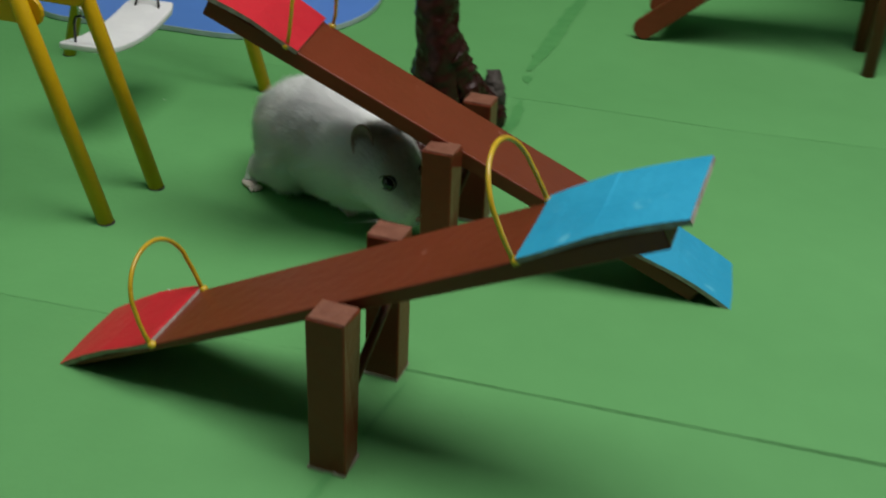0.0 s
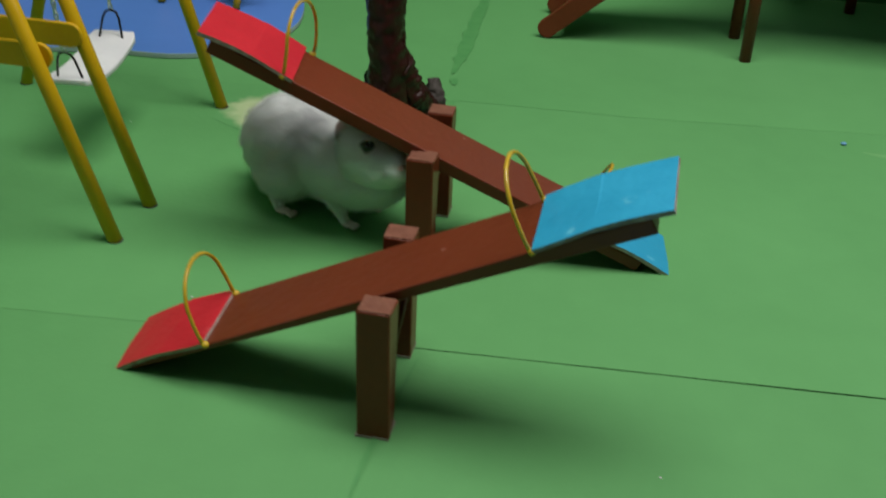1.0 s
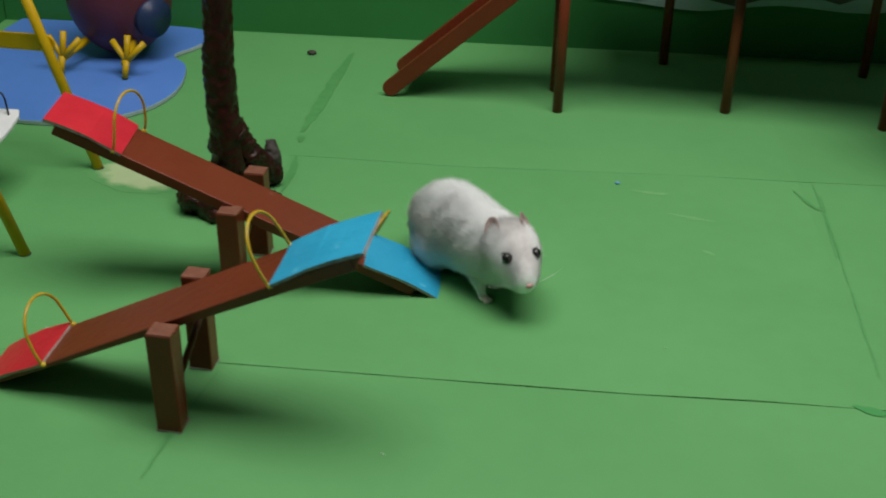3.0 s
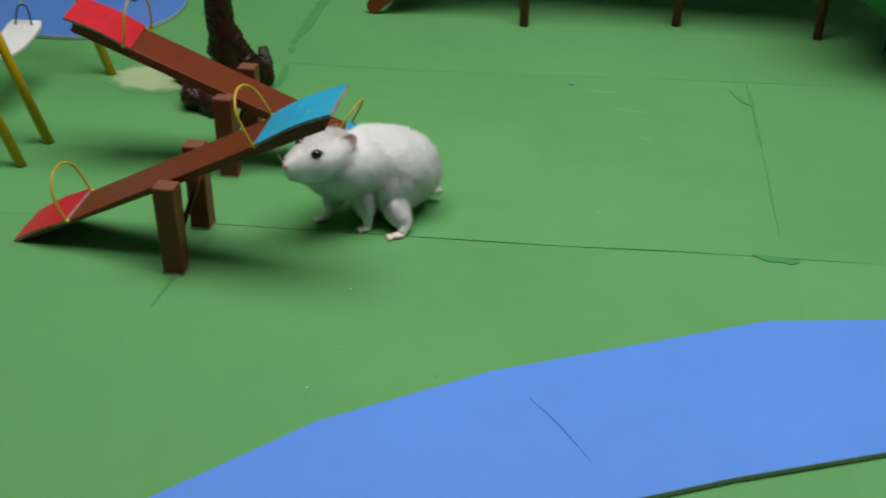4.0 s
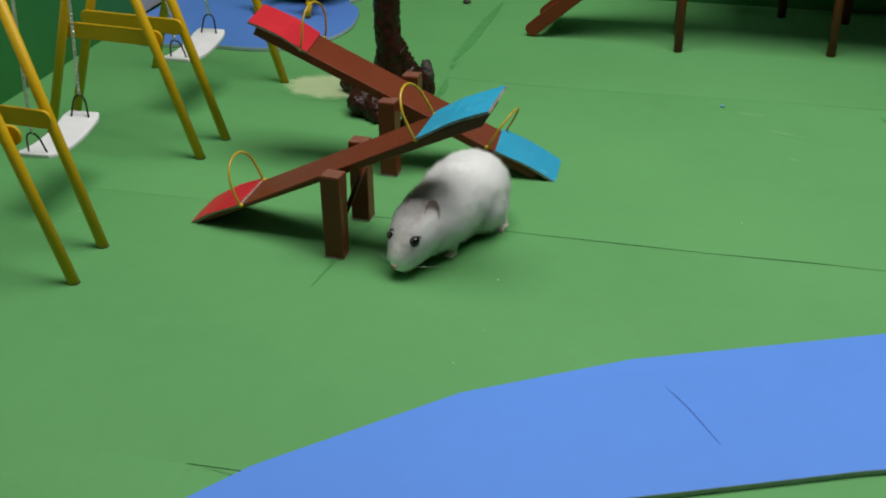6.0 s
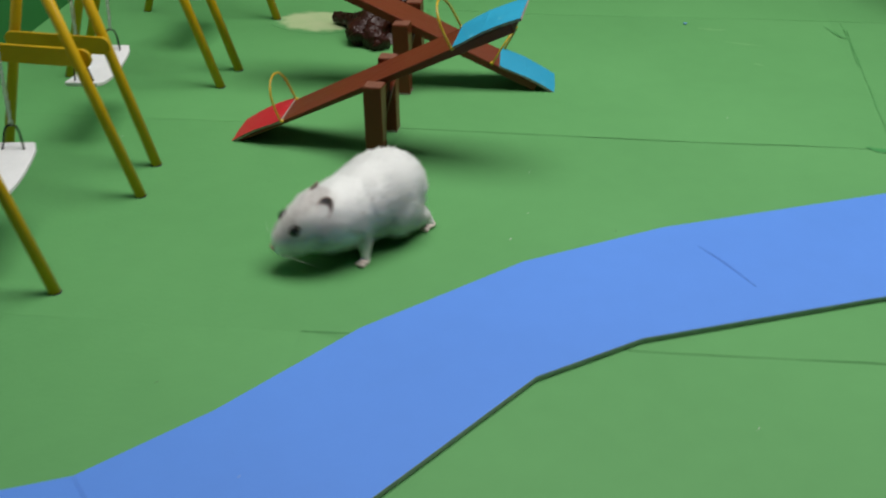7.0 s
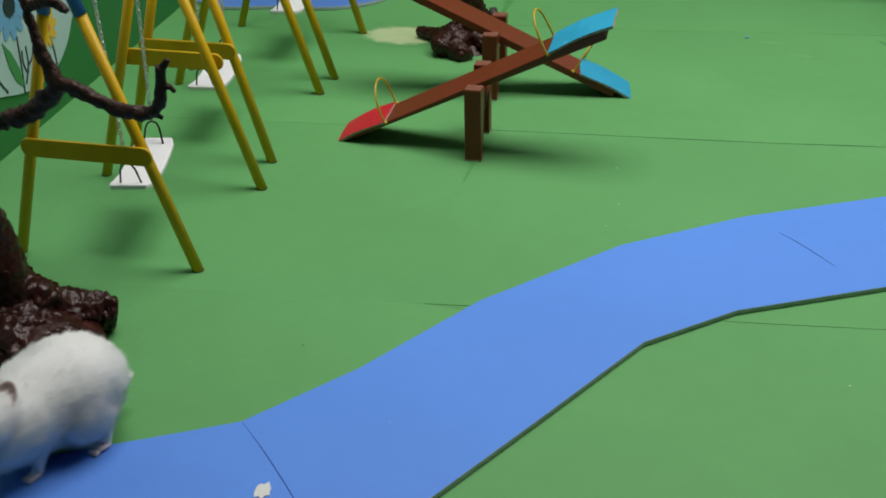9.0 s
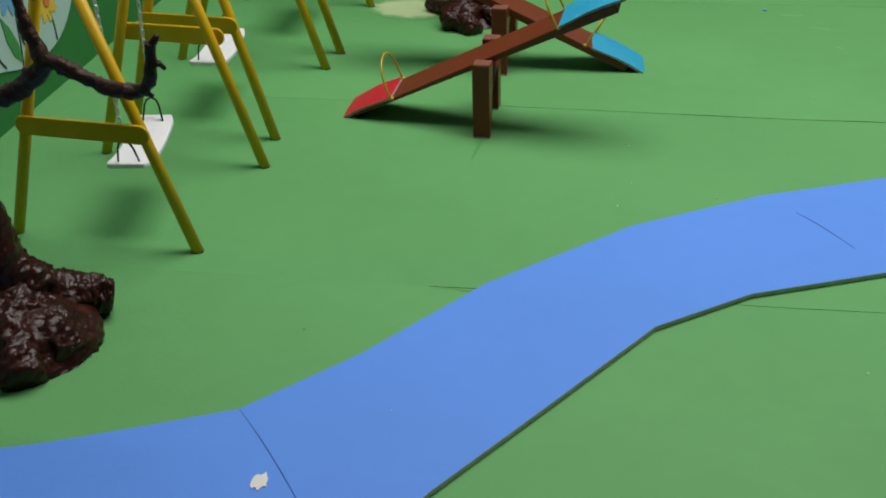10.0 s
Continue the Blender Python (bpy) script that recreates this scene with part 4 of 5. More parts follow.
def hamster():
    h = thing("hamster", "white dwarf hamster with grey ears and black eyes", "hamster")
    rump = part("rump", trunk_rings([(-0.0249, 1), (-0.0238, 1), (-0.0213, 1), (-0.017, 1), (-0.010, 1), (0, 1), (0.008, 1), (0.015, 1), (0.021, 0.975), (0.027, 0.86), (0.032, 0.5), (0.034, 0.05)], 0.0), M_FUR, h)
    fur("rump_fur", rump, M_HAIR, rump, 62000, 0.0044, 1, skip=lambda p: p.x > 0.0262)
    for s in (-1, 1):
        haunch = part("haunch", ball(0.0125, pose(0.0010, s * 0.0122, -0.0088, 0, -18, s * 6), 4, (1.2, 0.82, 1.05)), M_FUR, rump)
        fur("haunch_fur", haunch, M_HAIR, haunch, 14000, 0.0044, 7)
    chest = part("chest", trunk_rings([(-0.010, 0.05), (-0.008, 0.5), (-0.003, 0.86), (0.003, 0.975), (0.009, 1), (0.016, 1), (0.0255, 1), (0.034, 1), (0.042, 1), (0.049, 1), (0.055, 1), (0.0585, 1), (0.0594, 1)], 0.0255), M_FUR, h)
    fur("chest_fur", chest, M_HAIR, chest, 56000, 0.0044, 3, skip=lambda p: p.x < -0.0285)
    head = part("head", loft([(-0.0170, 0.001, 0.001, 0.0), (-0.0155, 0.0062, 0.0062, 0.0), (-0.0095, 0.0120, 0.0118, 0.0), (-0.003, 0.0143, 0.0135, -0.0003), (0.003, 0.0142, 0.0132, -0.0010),
                              (0.009, 0.0122, 0.0119, -0.0020), (0.0148, 0.0094, 0.0098, -0.0032), (0.0195, 0.0068, 0.0074, -0.0043), (0.0226, 0.0046, 0.0050, -0.0050), (0.0241, 0.0024, 0.0024, -0.0053), (0.0246, 0.0005, 0.0005, -0.0053)], 28), M_FURH, h, "pale grey-white head")
    eye_at = Vector((0.0117, 0.0075, 0.0052))
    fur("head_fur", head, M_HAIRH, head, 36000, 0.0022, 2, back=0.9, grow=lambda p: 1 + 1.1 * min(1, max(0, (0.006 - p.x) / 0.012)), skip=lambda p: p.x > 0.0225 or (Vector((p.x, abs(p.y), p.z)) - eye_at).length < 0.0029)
    for s in (-1, 1):
        part("eye", ball(0.0027, pose(eye_at.x, s * eye_at.y, eye_at.z), 3, (1.15, 1, 0.92)), M_EYE, head, "shiny black eye")
        lid = [Vector((eye_at.x + 0.0032 * math.cos(a), s * (eye_at.y + 0.0012 - 0.0010 * math.cos(a) - 0.0007 * math.sin(a)), eye_at.z + 0.0024 * math.sin(a))) for a in [2 * math.pi * k / 20 for k in range(21)]]
        part("eyelid", tube(lid, 0.0003, 6, cap=False), M_LID, head, "dark grey rim round the eye")
        bm = bmesh.new()
        grid = []
        for i in range(7):
            r = i / 6
            ring = []
            for k in range(15):
                a = math.pi * (-0.18 + 1.36 * k / 14)
                ring.append(bm.verts.new((-0.0030 * (r ** 2) * math.sin(a) + 0.0006 - 0.0030 * (1 - r * r), 0.0049 * r * math.cos(a), 0.0022 + 0.0074 * r * math.sin(a))))
            grid.append(ring)
        for a, b in zip(grid, grid[1:]):
            for k in range(14):
                bm.faces.new((a[k], a[k + 1], b[k + 1], b[k]))
        bmesh.ops.remove_doubles(bm, verts=bm.verts, dist=1e-5)
        bm.transform(Matrix.Translation((-0.0044, s * 0.0090, 0.0088)) @ Euler((radians(-s * 30), radians(-20), radians(s * 52))).to_matrix().to_4x4() @ Matrix.Diagonal((0.85, 0.80, 0.85, 1)))
        ear = part("ear", bm, M_EAR, head, "thin grey-pink rounded ear")
        md = ear.modifiers.new("thickness", "SOLIDIFY")
        md.thickness = 0.0005
        for k in range(5):
            a0 = Vector((0.0212, s * 0.0052, -0.0058))
            a1 = a0 + Vector((-0.001 - 0.003 * k, s * (0.013 + 0.001 * k), 0.005 - 0.0030 * k))
            part("whisker", tube([a0, a0.lerp(a1, 0.5) + Vector((0.0015, 0, 0.0007)), a1], [0.00004, 0.00003, 0.00001], 4), M_HAIRH, head, "fine pale whisker")
    part("nose", ball(0.0017, pose(0.0244, 0, -0.0042), 2, (0.75, 1.15, 0.8)), M_NOSE, head, "small pink nose")
    part("mouth", tube([(0.0222, -0.0022, -0.0085), (0.0240, 0, -0.0068), (0.0222, 0.0022, -0.0085)], [0.0003, 0.0005, 0.0003], 6), M_NOSE, head, "thin pink mouth line")
    tail = part("tail", tube(curve_points([(-0.019, 0, -0.0085), (-0.0275, 0.001, -0.0108), (-0.0325, 0.001, -0.0098)], 4), [0.0050, 0.0042, 0.0034, 0.0029, 0.0026, 0.0023, 0.0021, 0.0017, 0.0008], 12), M_FUR, rump, "short stubby white tail")
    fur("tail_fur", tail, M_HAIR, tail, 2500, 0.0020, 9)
    legs, paws = {}, {}
    for s in (-1, 1):
        # legs stand on the ankle and run up into the body
        leg = part("front_leg", tube(curve_points([(0, 0, 0.0006), (-0.0010, 0, 0.006), (-0.0006, 0, 0.012), (0, 0, 0.019), (0, 0, 0.024)], 5),
                                     [float(np.interp(i / 20, [0, .2, .5, .8, 1], [0.0021, 0.0026, 0.0046, 0.0056, 0.0016])) for i in range(21)], 16), M_FUR, h)
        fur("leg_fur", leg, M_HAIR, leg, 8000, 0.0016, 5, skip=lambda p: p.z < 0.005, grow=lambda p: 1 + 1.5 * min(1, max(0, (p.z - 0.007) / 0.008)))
        legs["front", s] = leg
        paw = part("front_paw", ball(0.0027, pose(0.0012, 0, 0.0013), 3, (1.25, 0.95, 0.55)), M_SKIN, h, "pale pink front paw")
        toes(paw, 0.0032, 0.0003, 0.0013, 0.0026)
        paws["front", s] = paw
        leg = part("hind_leg", tube(curve_points([(0, 0, 0.0008), (-0.0018, 0, 0.006), (0.0008, 0, 0.011), (0.003, 0, 0.017), (0.003, 0, 0.023)], 5),
                                    [float(np.interp(i / 20, [0, .2, .45, .75, 1], [0.0024, 0.0032, 0.0052, 0.0058, 0.0020])) for i in range(21)], 16), M_FUR, h)
        fur("leg_fur", leg, M_HAIR, leg, 11000, 0.0018, 6, skip=lambda p: p.z < 0.0045, grow=lambda p: 1 + 1.4 * min(1, max(0, (p.z - 0.007) / 0.008)))
        legs["hind", s] = leg
        paw = part("hind_paw", ball(0.0028, pose(0.0018, 0, 0.0014), 3, (1.55, 0.95, 0.55)), M_SKIN, h, "pale pink hind paw")
        toes(paw, 0.0052, 0.0003, 0.0014, 0.0032)
        paws["hind", s] = paw
    return h, rump, chest, head, legs, paws


ham, ham_rump, ham_chest, ham_head, ham_legs, ham_paws = hamster()
JOINT = {"front": Vector((0.003, 0.0088, -0.0050)), "hind": Vector((-0.001, 0.0098, -0.0040))}


def keyed(ob, rows):
    rows = [(t, pose(*v)) for t, *v in rows]
    walk(ob, rows)
    return rows


def leg_rows(pair, side, body, paw):
    """Each leg stands over its paw and points to its joint in the body."""
    rows = []
    for (t, b), (_, p) in zip(body, paw):
        j = JOINT[pair]
        foot = p @ Vector((0, 0, 0.0006))
        up = (b @ Vector((j.x, side * j.y, j.z)) - foot).normalized()
        y = up.cross(Vector((1, 0, 0.001))).normalized()
        m = Matrix((y.cross(up), y, up)).transposed().to_4x4()
        m.translation = foot
        rows.append((t, m))
    return rows


def motions():
    """The hamster, the parts in its own space: seconds, place, turn."""
    keyed(ham, [
        (0, -0.0756, 0.1619, 0, 0, 0, -33), (0.5, -0.0678, 0.158, 0, 0, 0, -31), (1, -0.0695, 0.1595, 0, 0, 0, -16), (1.5, -0.062, 0.1623, 0, 0, 0, 24),
        (1.8, -0.0451, 0.1826, 0, 0, 0, 24), (2, -0.0352, 0.1743, 0, 0, 0, 27), (2.2, -0.0192, 0.195, 0, 0, 0, -4), (2.7, 0.045, 0.19, 0, 0, 0, -20),
        (3, 0.098, 0.172, 0, 0, 0, -45), (3.3, 0.1189, 0.137, 0, 0, 0, -67), (3.5, 0.1233, 0.1404, 0, 0, 0, -95), (3.7, 0.116, 0.118, 0, 0, 0, -120),
        (4, 0.1004, 0.0921, 0, 0, 0, -150), (4.2, 0.1018, 0.0840, 0, 0, 0, -140), (4.4, 0.1015, 0.0815, 0, 0, 0, -138), (4.5, 0.0990, 0.0705, 0, 0, 0, -126), (4.6, 0.1000, 0.0668, 0, 0, 0, -121),
        (4.7, 0.1015, 0.0662, 0, 0, 0, -120), (4.9, 0.1010, 0.0668, 0, 0, 0, -119),
        (5, 0.0985, 0.0702, 0, 0, 0, -118), (5.2, 0.0882, 0.0903, 0, 0, 0, -140), (5.7, 0.078, 0.068, 0, 0, 0, -118), (6.3, 0.0511, 0.0318, 0, 0, 0, -95),
        (6.5, 0.0477, -0.019, 0, 0, 0, -103), (6.7, 0.0344, -0.0442, 0, 0, 0, -87), (7, 0.0296, -0.0769, 0, 0, 0, -114),
        (7.2, -0.011, -0.092, 0, 0, 0, -145), (7.5, -0.0653, -0.1254, 0, 0, 0, -142), (7.8, -0.0717, -0.165, 0, 0, 0, -126),
        (8, -0.0954, -0.1903, 0, 0, 0, -123), (8.2, -0.0973, -0.1968, 0, 0, 0, -104), (8.5, -0.0951, -0.2714, 0, 0, 0, -106),
        (8.8, -0.1, -0.2893, 0, 0, 0, -105), (9, -0.1073, -0.32, 0.003, 0, 0, -115), (9.5, -0.1215, -0.3265, 0.003, 0, 0, -130),
        (9.8, -0.165, -0.37, 0.003, 0, 0, -128), (10, -0.2, -0.405, 0.003, 0, 0, -118)])
    rump = keyed(ham_rump, [
        (0, 0, 0, 0.0236, 0, -2, 0), (0.5, 0, 0, 0.0243, 0, 3, 0), (1, 0, 0, 0.0272, 0, 2, 0), (1.5, 0, 0, 0.025, 0, -5, 0), (1.8, 0, 0, 0.0284, 0, 3, 0),
        (2, 0, 0, 0.0286, 0, -18, 0), (2.2, 0, 0, 0.0246, 0, 2, 0), (2.7, 0, 0, 0.0253, 0, 1, 0), (3, 0, 0, 0.0258, 0, 0, 0), (3.3, 0, 0, 0.0263, 0, -1, 0),
        (3.5, 0, 0, 0.0266, 0, -9, 0), (3.7, 0, 0, 0.0278, 0, -14, 0), (4, 0, 0, 0.0276, 0, -20, 0), (4.2, 0, 0, 0.0293, 0, -31, 0),
        (4.4, 0, 0, 0.0296, 0, -35, 0), (4.5, 0, 0, 0.0305, 0, -46, 0), (4.6, 0, 0, 0.0322, 0, -50, 0), (4.7, 0, 0, 0.0336, 0, -51, 0), (4.9, 0, 0, 0.0325, 0, -53, 0), (5, 0, 0, 0.0285, 0, -60, 0), (5.2, 0, 0, 0.0277, 0, 7, 0),
        (5.7, 0, 0, 0.0253, 0, 2, 0), (6.3, 0, 0, 0.0229, 0, -2, 0), (6.5, 0, 0, 0.0257, 0, -1, 0), (6.7, 0, 0, 0.0269, 0, 4, 0), (7, 0, 0, 0.0242, 0, 0, 0),
        (7.2, 0, 0, 0.0249, 0, 8, 0), (7.5, 0, 0, 0.0246, 0, -8, 0), (7.8, 0, 0, 0.026, 0, 4, 0), (8, 0, 0, 0.0259, 0, -7, 0), (8.2, 0, 0, 0.0252, 0, 3, 0),
        (8.5, 0, 0, 0.0252, 0, 5, 0), (8.8, 0, 0, 0.025, 0, -1, 0), (9, 0, 0, 0.0249, 0, -3, 0), (9.5, 0, 0, 0.0251, 0, -3, 0), (9.8, 0, 0, 0.025, 0, -3, 0),
        (10, 0, 0, 0.025, 0, -3, 0)])
    chest = keyed(ham_chest, [
        (0, 0.0253, 0.0005, 0.024, 0, -1, 2), (0.5, 0.0219, -0.0012, 0.0227, 0, 4, -5), (1, 0.0243, -0.0035, 0.0266, 0, 1, -14),
        (1.5, 0.0244, 0.0042, 0.026, 0, -2, 16), (1.8, 0.0224, 0.0022, 0.0272, 0, 3, 10), (2, 0.0245, -0.0009, 0.0301, 0, -4, -3),
        (2.2, 0.0337, 0.0008, 0.0233, 0, 2, 2), (2.7, 0.0306, 0.001, 0.025, 0, 1, 3), (3, 0.0282, 0.0012, 0.0262, 0, -1, 4),
        (3.3, 0.0258, 0.0013, 0.0272, 0, -2, 5), (3.5, 0.0246, 0.0007, 0.0319, 0, -12, 3), (3.7, 0.0235, 0.0018, 0.0331, 0, -13, 7),
        (4, 0.0217, 0.0033, 0.0328, 0, -13, 14), (4.2, 0.0212, 0.0017, 0.0440, 0, -34, 7), (4.4, 0.0200, 0.0010, 0.0460, 0, -39, 5),
        (4.5, 0.0155, -0.0004, 0.0600, 0, -61, -2), (4.6, 0.0140, -0.0005, 0.0652, 0, -67, -4),
        (4.7, 0.0129, -0.0004, 0.0677, 0, -69, -3), (4.9, 0.0127, -0.0004, 0.0665, 0, -69, -3), (5, 0.0091, -0.0002, 0.0534, 0, -70, -2), (5.2, 0.0217, 0.0017, 0.0254, 0, 6, 8),
        (5.7, 0.0274, 0.0008, 0.0236, 0, 4, 3), (6.3, 0.0331, -0.0007, 0.0222, 0, 1, -2), (6.5, 0.0254, 0.0013, 0.0264, 0, -2, 5),
        (6.7, 0.0258, 0.0014, 0.0253, 0, 3, 5), (7, 0.0246, -0.0014, 0.0236, 0, 2, -5), (7.2, 0.0287, -0.0019, 0.021, 0, 8, -6),
        (7.5, 0.0283, 0.0021, 0.0247, 0, 0, 7), (7.8, 0.0245, 0.0019, 0.0247, 0, 3, 7), (8, 0.0238, 0.0007, 0.0265, 0, -1, 3),
        (8.2, 0.0239, 0.0016, 0.0243, 0, 2, 7), (8.5, 0.0305, 0.0042, 0.0247, 0, 1, 13), (8.8, 0.0227, 0.0007, 0.0256, 0, -2, 3),
        (9, 0.0229, 0.0019, 0.0255, 0, -2, 8), (9.5, 0.0248, 0, 0.0249, 0, 1, 0), (9.8, 0.0239, 0.001, 0.0252, 0, -1, 4),
        (10, 0.0239, 0.001, 0.0252, 0, -1, 4)])
    keyed(ham_head, [
        (0, 0.0478, 0.0014, 0.0258, 0, 20, 3), (0.5, 0.0444, -0.0013, 0.0198, 2, 19, 7), (1, 0.0435, -0.0107, 0.0363, 1, -18, -31),
        (1.5, 0.0438, 0.0146, 0.0314, 1, 9, 46), (1.8, 0.0444, 0.0076, 0.0257, 0, 20, 20), (2, 0.0466, -0.0023, 0.0255, 3, 37, -4),
        (2.2, 0.0561, 0.0018, 0.02, 4, 33, 4), (2.7, 0.0532, 0.0007, 0.0262, 2, 19, -7), (3, 0.0504, -0.0002, 0.0308, 1, 8, -15),
        (3.3, 0.047, -0.001, 0.0351, 0, -2, -22), (3.5, 0.0451, -0.0038, 0.0405, -4, -10, -35), (3.7, 0.0441, 0.0016, 0.0424, -4, -11, -13),
        (4, 0.0409, 0.0091, 0.0432, -3, -13, 20), (4.2, 0.0345, 0.0045, 0.0605, -1, -22, 17), (4.4, 0.0335, 0.0035, 0.0625, -1, -22, 16),
        (4.5, 0.0262, 0.0004, 0.0785, 0, -24, 8), (4.6, 0.0198, 0, 0.0862, 2, -30, 2),
        (4.7, 0.0180, 0.0004, 0.0882, 2, -28, 3), (4.9, 0.0186, 0.0002, 0.0868, 2, -23, 0), (5, 0.0253, -0.0017, 0.0691, -5, -8, -10), (5.2, 0.0443, 0.0031, 0.0269, -4, 1, -3),
        (5.7, 0.0501, 0.0009, 0.0234, -1, 13, -4), (6.3, 0.0556, -0.0019, 0.0204, 3, 26, -4), (6.5, 0.0477, 0.0035, 0.0296, -1, 22, 7),
        (6.7, 0.0484, 0.0022, 0.0234, -8, 24, -3), (7, 0.0465, -0.0072, 0.0241, -6, 16, -29), (7.2, 0.051, -0.0058, 0.0217, -5, 0, -15),
        (7.5, 0.0483, 0.0045, 0.035, -2, -8, 7), (7.8, 0.0469, 0.005, 0.0257, -3, 13, 9), (8, 0.0463, 0.0022, 0.0274, -3, 17, 5),
        (8.2, 0.0465, 0.0033, 0.0238, 2, 21, 0), (8.5, 0.0528, 0.0081, 0.0253, 2, 28, 5), (8.8, 0.0451, -0.0002, 0.0292, 4, 22, -10),
        (9, 0.0434, 0.0059, 0.0345, -1, -6, 16), (9.5, 0.0474, 0, 0.0264, 0, 12, 0), (9.8, 0.0458, 0.0031, 0.0305, 0, 3, 8),
        (10, 0.0458, 0.0031, 0.0305, 0, 3, 8)])
    front_l = keyed(ham_paws["front", 1], [
        (0, 0.03, 0.011, 0, 0, 0, 0), (0.5, 0.03, 0.0093, 0, 0, 0, 0), (1, 0.0335, 0.005, 0, 0, 0, 0), (1.5, 0.0302, 0.0147, 0, 0, 0, 0),
        (1.8, 0.0266, 0.0127, 0, 0, 0, 0), (2, 0.034, 0.0096, 0, 0, 0, 0), (2.2, 0.0407, 0.0113, 0, 0, 0, 0), (2.7, 0.0412, 0.0115, 0, 0, 0, 0),
        (3, 0.0243, 0.0117, 0, 0, 0, 0), (3.3, 0.043, 0.0066, 0, 0, 0, 0), (3.5, 0.0392, 0.0234, 0, 0, 0, 0), (3.7, 0.0249, 0.0123, 0, 0, 0, 0),
        (4, 0.0218, 0.0191, 0, 0, 0, 0), (4.2, 0.0335, 0.0065, 0.0040, 0, 0, 0), (4.4, 0.0340, 0.0060, 0.0070, 0, 10, 0),
        (4.5, 0.0380, 0.0085, 0.0560, 0, 40, 0), (4.6, 0.0360, 0.0100, 0.0645, 0, 40, 0),
        (4.7, 0.0334, 0.0114, 0.0684, 0, 40, 0), (4.9, 0.0330, 0.0112, 0.0670, 0, 40, 0), (5, 0.0299, 0.0106, 0.0555, 0, 40, 0), (5.2, 0.0339, 0.0167, 0, 0, 0, 0), (5.7, 0.0237, 0.0113, 0, 0, 0, 0),
        (6.3, 0.0447, 0.0098, 0, 0, 0, 0), (6.5, 0.0443, 0.0104, 0, 0, 0, 0), (6.7, 0.037, 0.0119, 0, 0, 0, 0), (7, 0.0334, 0.0154, 0, 0, 0, 0),
        (7.2, 0.0507, 0.0099, 0, 0, 0, 0), (7.5, 0.041, 0.0129, 0, 0, 0, 0), (7.8, 0.0419, 0.0244, 0, 0, 0, 0), (8, 0.0155, 0.0219, 0, 0, 0, 0),
        (8.2, 0.0352, 0.0119, 0, 0, 0, 0), (8.5, 0.0438, 0.0134, 0, 0, 0, 0), (8.8, 0.0196, 0.0112, 0, 0, 0, 0), (9, 0.0283, 0.0124, 0, 0, 0, 0),
        (9.5, 0.0364, 0.0105, 0, 0, 0, 0), (9.8, 0.0226, 0.0115, 0, 0, 0, 0), (10, 0.0311, 0.0115, 0, 0, 0, 0)])
    front_r = keyed(ham_paws["front", -1], [
        (0, 0.0278, -0.0027, 0, 0, 0, 0), (0.5, 0.0178, -0.005, 0, 0, 0, 0), (1, 0.0328, -0.0145, 0, 0, 0, 0), (1.5, 0.0249, -0.0234, 0, 0, 0, 0),
        (1.8, 0.0262, -0.0083, 0, 0, 0, 0), (2, 0.023, -0.0114, 0, 0, 0, 0), (2.2, 0.0347, -0.0097, 0, 0, 0, 0), (2.7, 0.028, -0.0095, 0, 0, 0, 0),
        (3, 0.0401, -0.0093, 0, 0, 0, 0), (3.3, 0.0233, -0.0092, 0, 0, 0, 0), (3.5, 0.0401, -0.0127, 0.0135, 0, 0, 0), (3.7, 0.0301, -0.0087, 0, 0, 0, 0),
        (4, 0.0415, 0.0014, 0, 0, 0, 0), (4.2, 0.0320, -0.0084, 0.0050, 0, 0, 0), (4.4, 0.0330, -0.0084, 0.0110, 0, 10, 0),
        (4.5, 0.0405, -0.0082, 0.0420, 0, 40, 0), (4.6, 0.0370, -0.0105, 0.0590, 0, 40, 0),
        (4.7, 0.0328, -0.0129, 0.0695, 0, 40, 0), (4.9, 0.0335, -0.0129, 0.0660, 0, 40, 0), (5, 0.0355, -0.0128, 0.0468, 0, 40, 0), (5.2, 0.0216, -0.0088, 0, 0, 0, 0),
        (5.7, 0.0391, -0.0097, 0, 0, 0, 0), (6.3, 0.0294, -0.0112, 0, 0, 0, 0), (6.5, 0.0219, -0.0092, 0, 0, 0, 0), (6.7, 0.0226, -0.0091, 0, 0, 0, 0),
        (7, 0.0262, -0.0119, 0, 0, 0, 0), (7.2, 0.0238, -0.0124, 0, 0, 0, 0), (7.5, 0.0279, -0.0084, 0, 0, 0, 0), (7.8, 0.0218, -0.0086, 0, 0, 0, 0),
        (8, 0.0339, -0.0098, 0, 0, 0, 0), (8.2, 0.0243, -0.0089, 0, 0, 0, 0), (8.5, 0.0298, -0.0063, 0, 0, 0, 0), (8.8, 0.0339, -0.0098, 0, 0, 0, 0),
        (9, 0.0256, -0.0086, 0, 0, 0, 0), (9.5, 0.0212, -0.0105, 0, 0, 0, 0), (9.8, 0.0332, -0.0095, 0, 0, 0, 0), (10, 0.0247, -0.0095, 0, 0, 0, 0)])
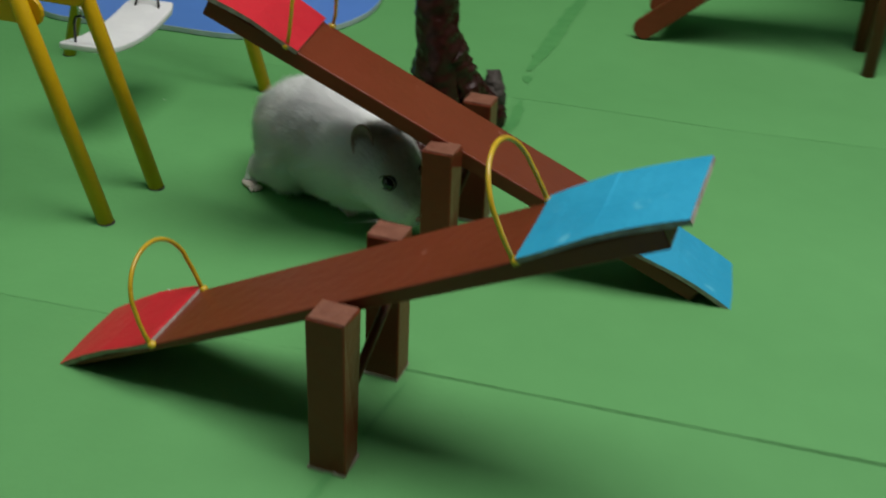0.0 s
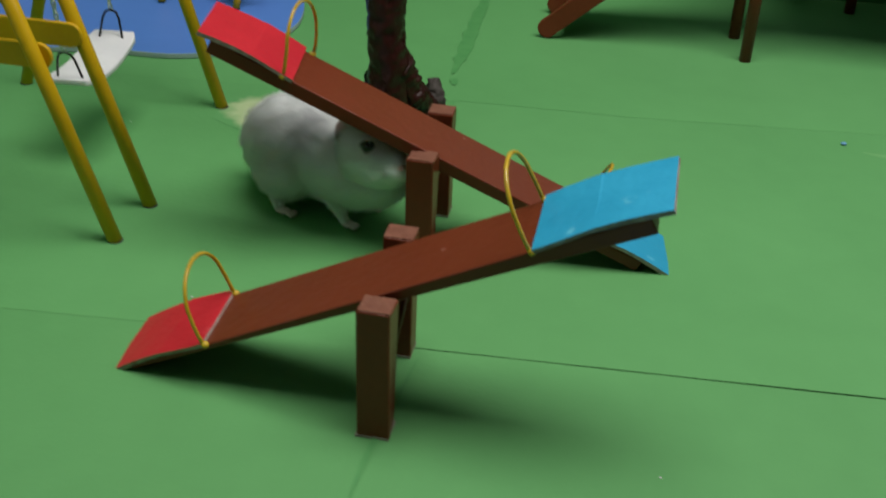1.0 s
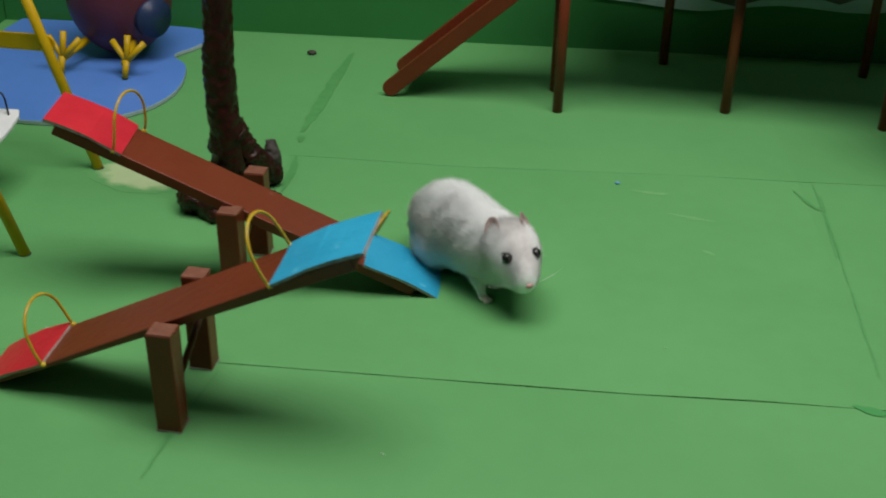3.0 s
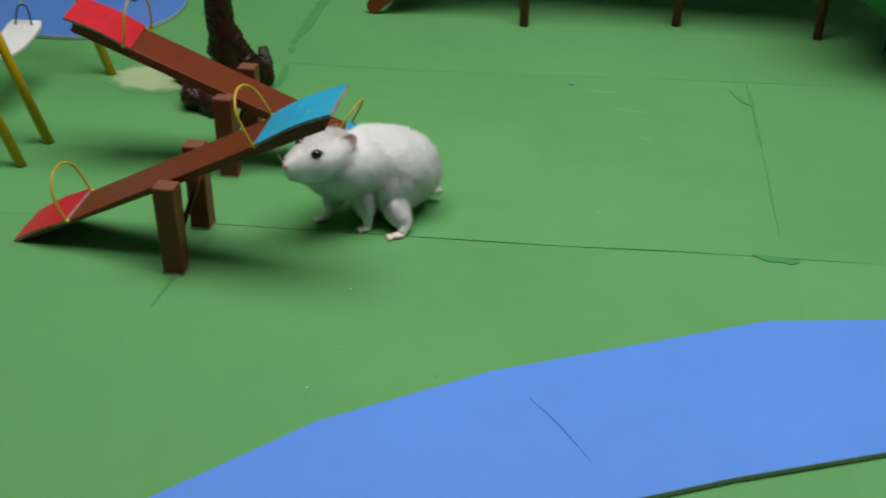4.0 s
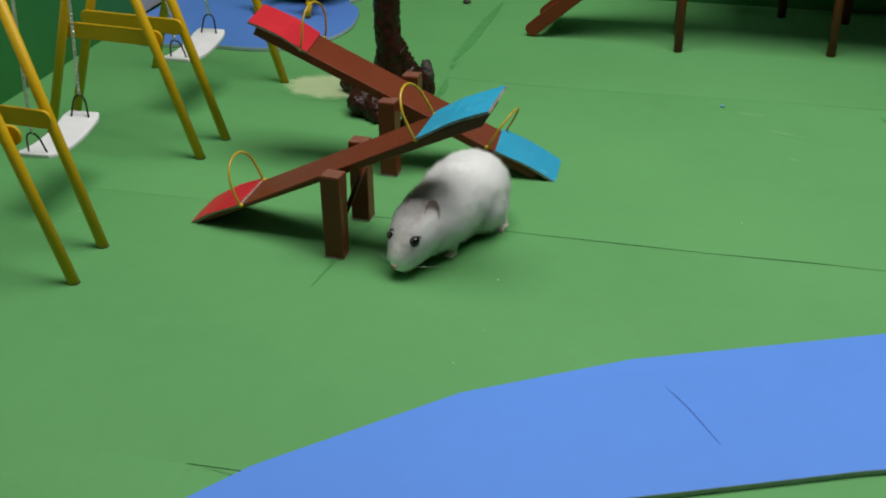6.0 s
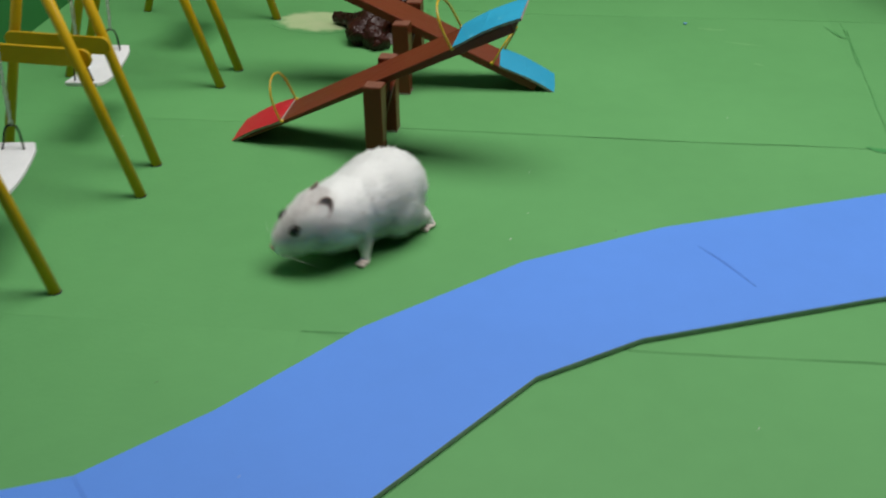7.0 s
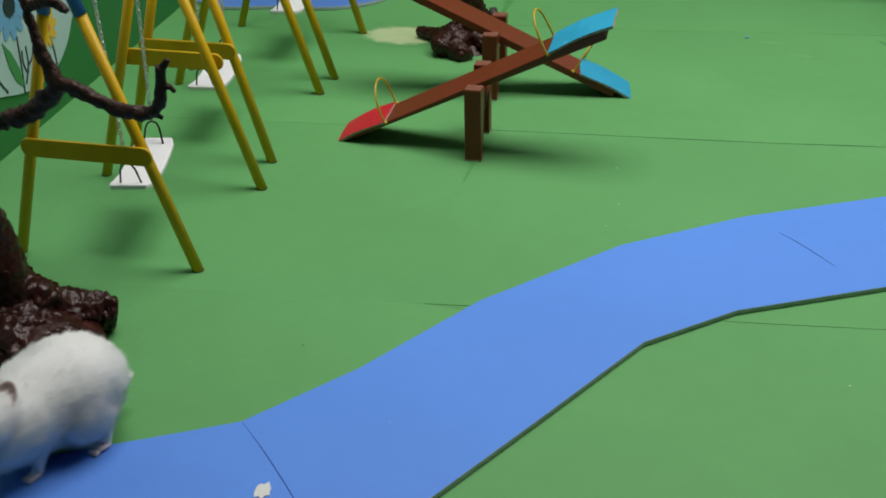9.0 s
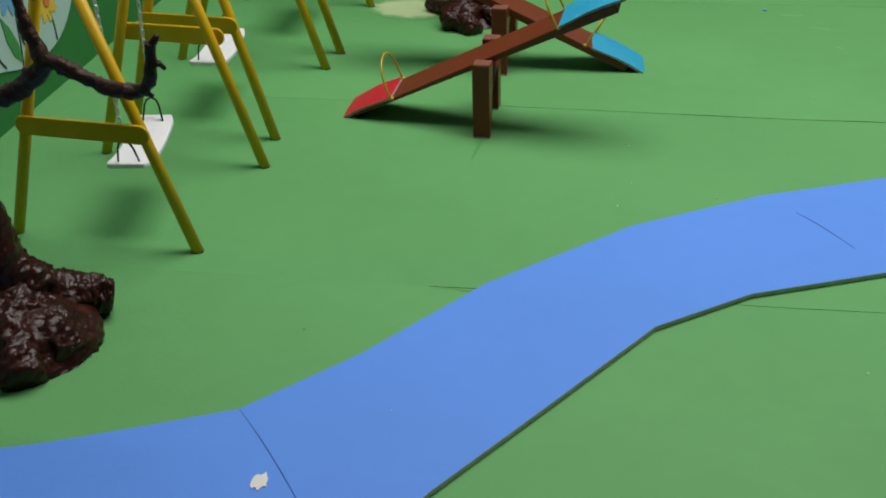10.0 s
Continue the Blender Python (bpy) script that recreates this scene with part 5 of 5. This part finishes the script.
    hind_l = keyed(ham_paws["hind", 1], [
        (0, 0.0002, 0.015, 0, 0, 0, 0), (0.5, -0.0081, 0.015, 0, 0, 0, 0), (1, -0.0066, 0.015, 0, 0, 0, 0), (1.5, -0.0005, 0.015, 0, 0, 0, 0),
        (1.8, -0.0007, 0.015, 0, 0, 0, 0), (2, -0.0046, 0.015, 0, 0, 0, 0), (2.2, -0.007, 0.015, 0, 0, 0, 0), (2.7, -0.0106, 0.015, 0, 0, 0, 0),
        (3, 0.0039, 0.015, 0, 0, 0, 0), (3.3, -0.0119, 0.015, 0, 0, 0, 0), (3.5, -0.0069, 0.015, 0, 0, 0, 0), (3.7, -0.0014, 0.015, 0, 0, 0, 0),
        (4, 0.0066, 0.032, 0, 0, 0, 0), (4.2, -0.0005, 0.0161, 0, 0, 0, 0), (4.4, -0.0010, 0.0150, 0, 0, 0, 0), (4.5, -0.0036, 0.0120, 0, 0, 0, 0), (4.6, -0.0034, 0.0128, 0, 0, 0, 0), (4.7, -0.0027, 0.0145, 0, 0, 0, 0), (4.9, -0.0005, 0.0128, 0, 0, 0, 0),
        (5, 0.0006, 0.012, 0, 0, 0, 0), (5.2, 0.0015, 0.0315, 0, 0, 0, 0), (5.7, 0.0037, 0.015, 0, 0, 0, 0), (6.3, -0.022, 0.023, 0, 0, 0, 0),
        (6.5, -0.0077, 0.0148, 0, 0, 0, 0), (6.7, -0.0112, 0.015, 0, 0, 0, 0), (7, -0.0179, 0.0199, 0, 0, 0, 0), (7.2, -0.0163, 0.0252, 0, 0, 0, 0),
        (7.5, -0.012, 0.0258, 0, 0, 0, 0), (7.8, -0.0112, 0.015, 0, 0, 0, 0), (8, -0.0008, 0.015, 0, 0, 0, 0), (8.2, -0.0012, 0.015, 0, 0, 0, 0),
        (8.5, -0.0053, 0.0155, 0, 0, 0, 0), (8.8, 0.0032, 0.015, 0, 0, 0, 0), (9, -0.0015, 0.0193, 0, 0, 0, 0), (9.5, -0.0116, 0.015, 0, 0, 0, 0),
        (9.8, 0.0013, 0.015, 0, 0, 0, 0), (10, -0.0072, 0.015, 0, 0, 0, 0)])
    hind_r = keyed(ham_paws["hind", -1], [
        (0, -0.0125, -0.0235, 0, 0, 0, 0), (0.5, 0.0043, -0.0188, 0, 0, 0, 0), (1, 0.0012, -0.019, 0, 0, 0, 0), (1.5, -0.0109, -0.012, 0, 0, 0, 0),
        (1.8, -0.0107, -0.0339, 0, 0, 0, 0), (2, -0.0028, -0.0276, 0, 0, 0, 0), (2.2, -0.001, -0.015, 0, 0, 0, 0), (2.7, 0.0026, -0.015, 0, 0, 0, 0),
        (3, -0.0119, -0.015, 0, 0, 0, 0), (3.3, 0.0039, -0.015, 0, 0, 0, 0), (3.5, -0.0011, -0.015, 0, 0, 0, 0), (3.7, -0.0066, -0.015, 0, 0, 0, 0),
        (4, -0.0093, -0.015, 0, 0, 0, 0), (4.2, -0.0017, -0.0161, 0, 0, 0, 0), (4.4, -0.0018, -0.0220, 0, 0, 0, 0), (4.5, -0.0020, -0.0325, 0, 0, 0, 0), (4.6, -0.0030, -0.0340, 0, 0, 0, 0), (4.7, -0.0040, -0.0332, 0, 0, 0, 0), (4.9, -0.0015, -0.0340, 0, 0, 0, 0),
        (5, -0.0005, -0.0344, 0, 0, 0, 0), (5.2, -0.0068, -0.015, 0, 0, 0, 0), (5.7, -0.0117, -0.015, 0, 0, 0, 0), (6.3, 0.005, -0.015, 0, 0, 0, 0),
        (6.5, -0.0021, -0.015, 0, 0, 0, 0), (6.7, 0.0032, -0.015, 0, 0, 0, 0), (7, 0.003, -0.015, 0, 0, 0, 0), (7.2, 0.0022, -0.015, 0, 0, 0, 0),
        (7.5, 0, -0.015, 0, 0, 0, 0), (7.8, 0.0032, -0.015, 0, 0, 0, 0), (8, -0.0072, -0.015, 0, 0, 0, 0), (8.2, -0.0068, -0.015, 0, 0, 0, 0),
        (8.5, -0.0034, -0.015, 0, 0, 0, 0), (8.8, -0.0112, -0.015, 0, 0, 0, 0), (9, -0.0053, -0.015, 0, 0, 0, 0), (9.5, 0.0036, -0.015, 0, 0, 0, 0),
        (9.8, -0.0093, -0.015, 0, 0, 0, 0), (10, -0.0008, -0.015, 0, 0, 0, 0)])
    for pair, side, body, paw in (("front", 1, chest, front_l), ("front", -1, chest, front_r), ("hind", 1, rump, hind_l), ("hind", -1, rump, hind_r)):
        walk(ham_legs[pair, side], leg_rows(pair, side, body, paw))


tiles()
motions()
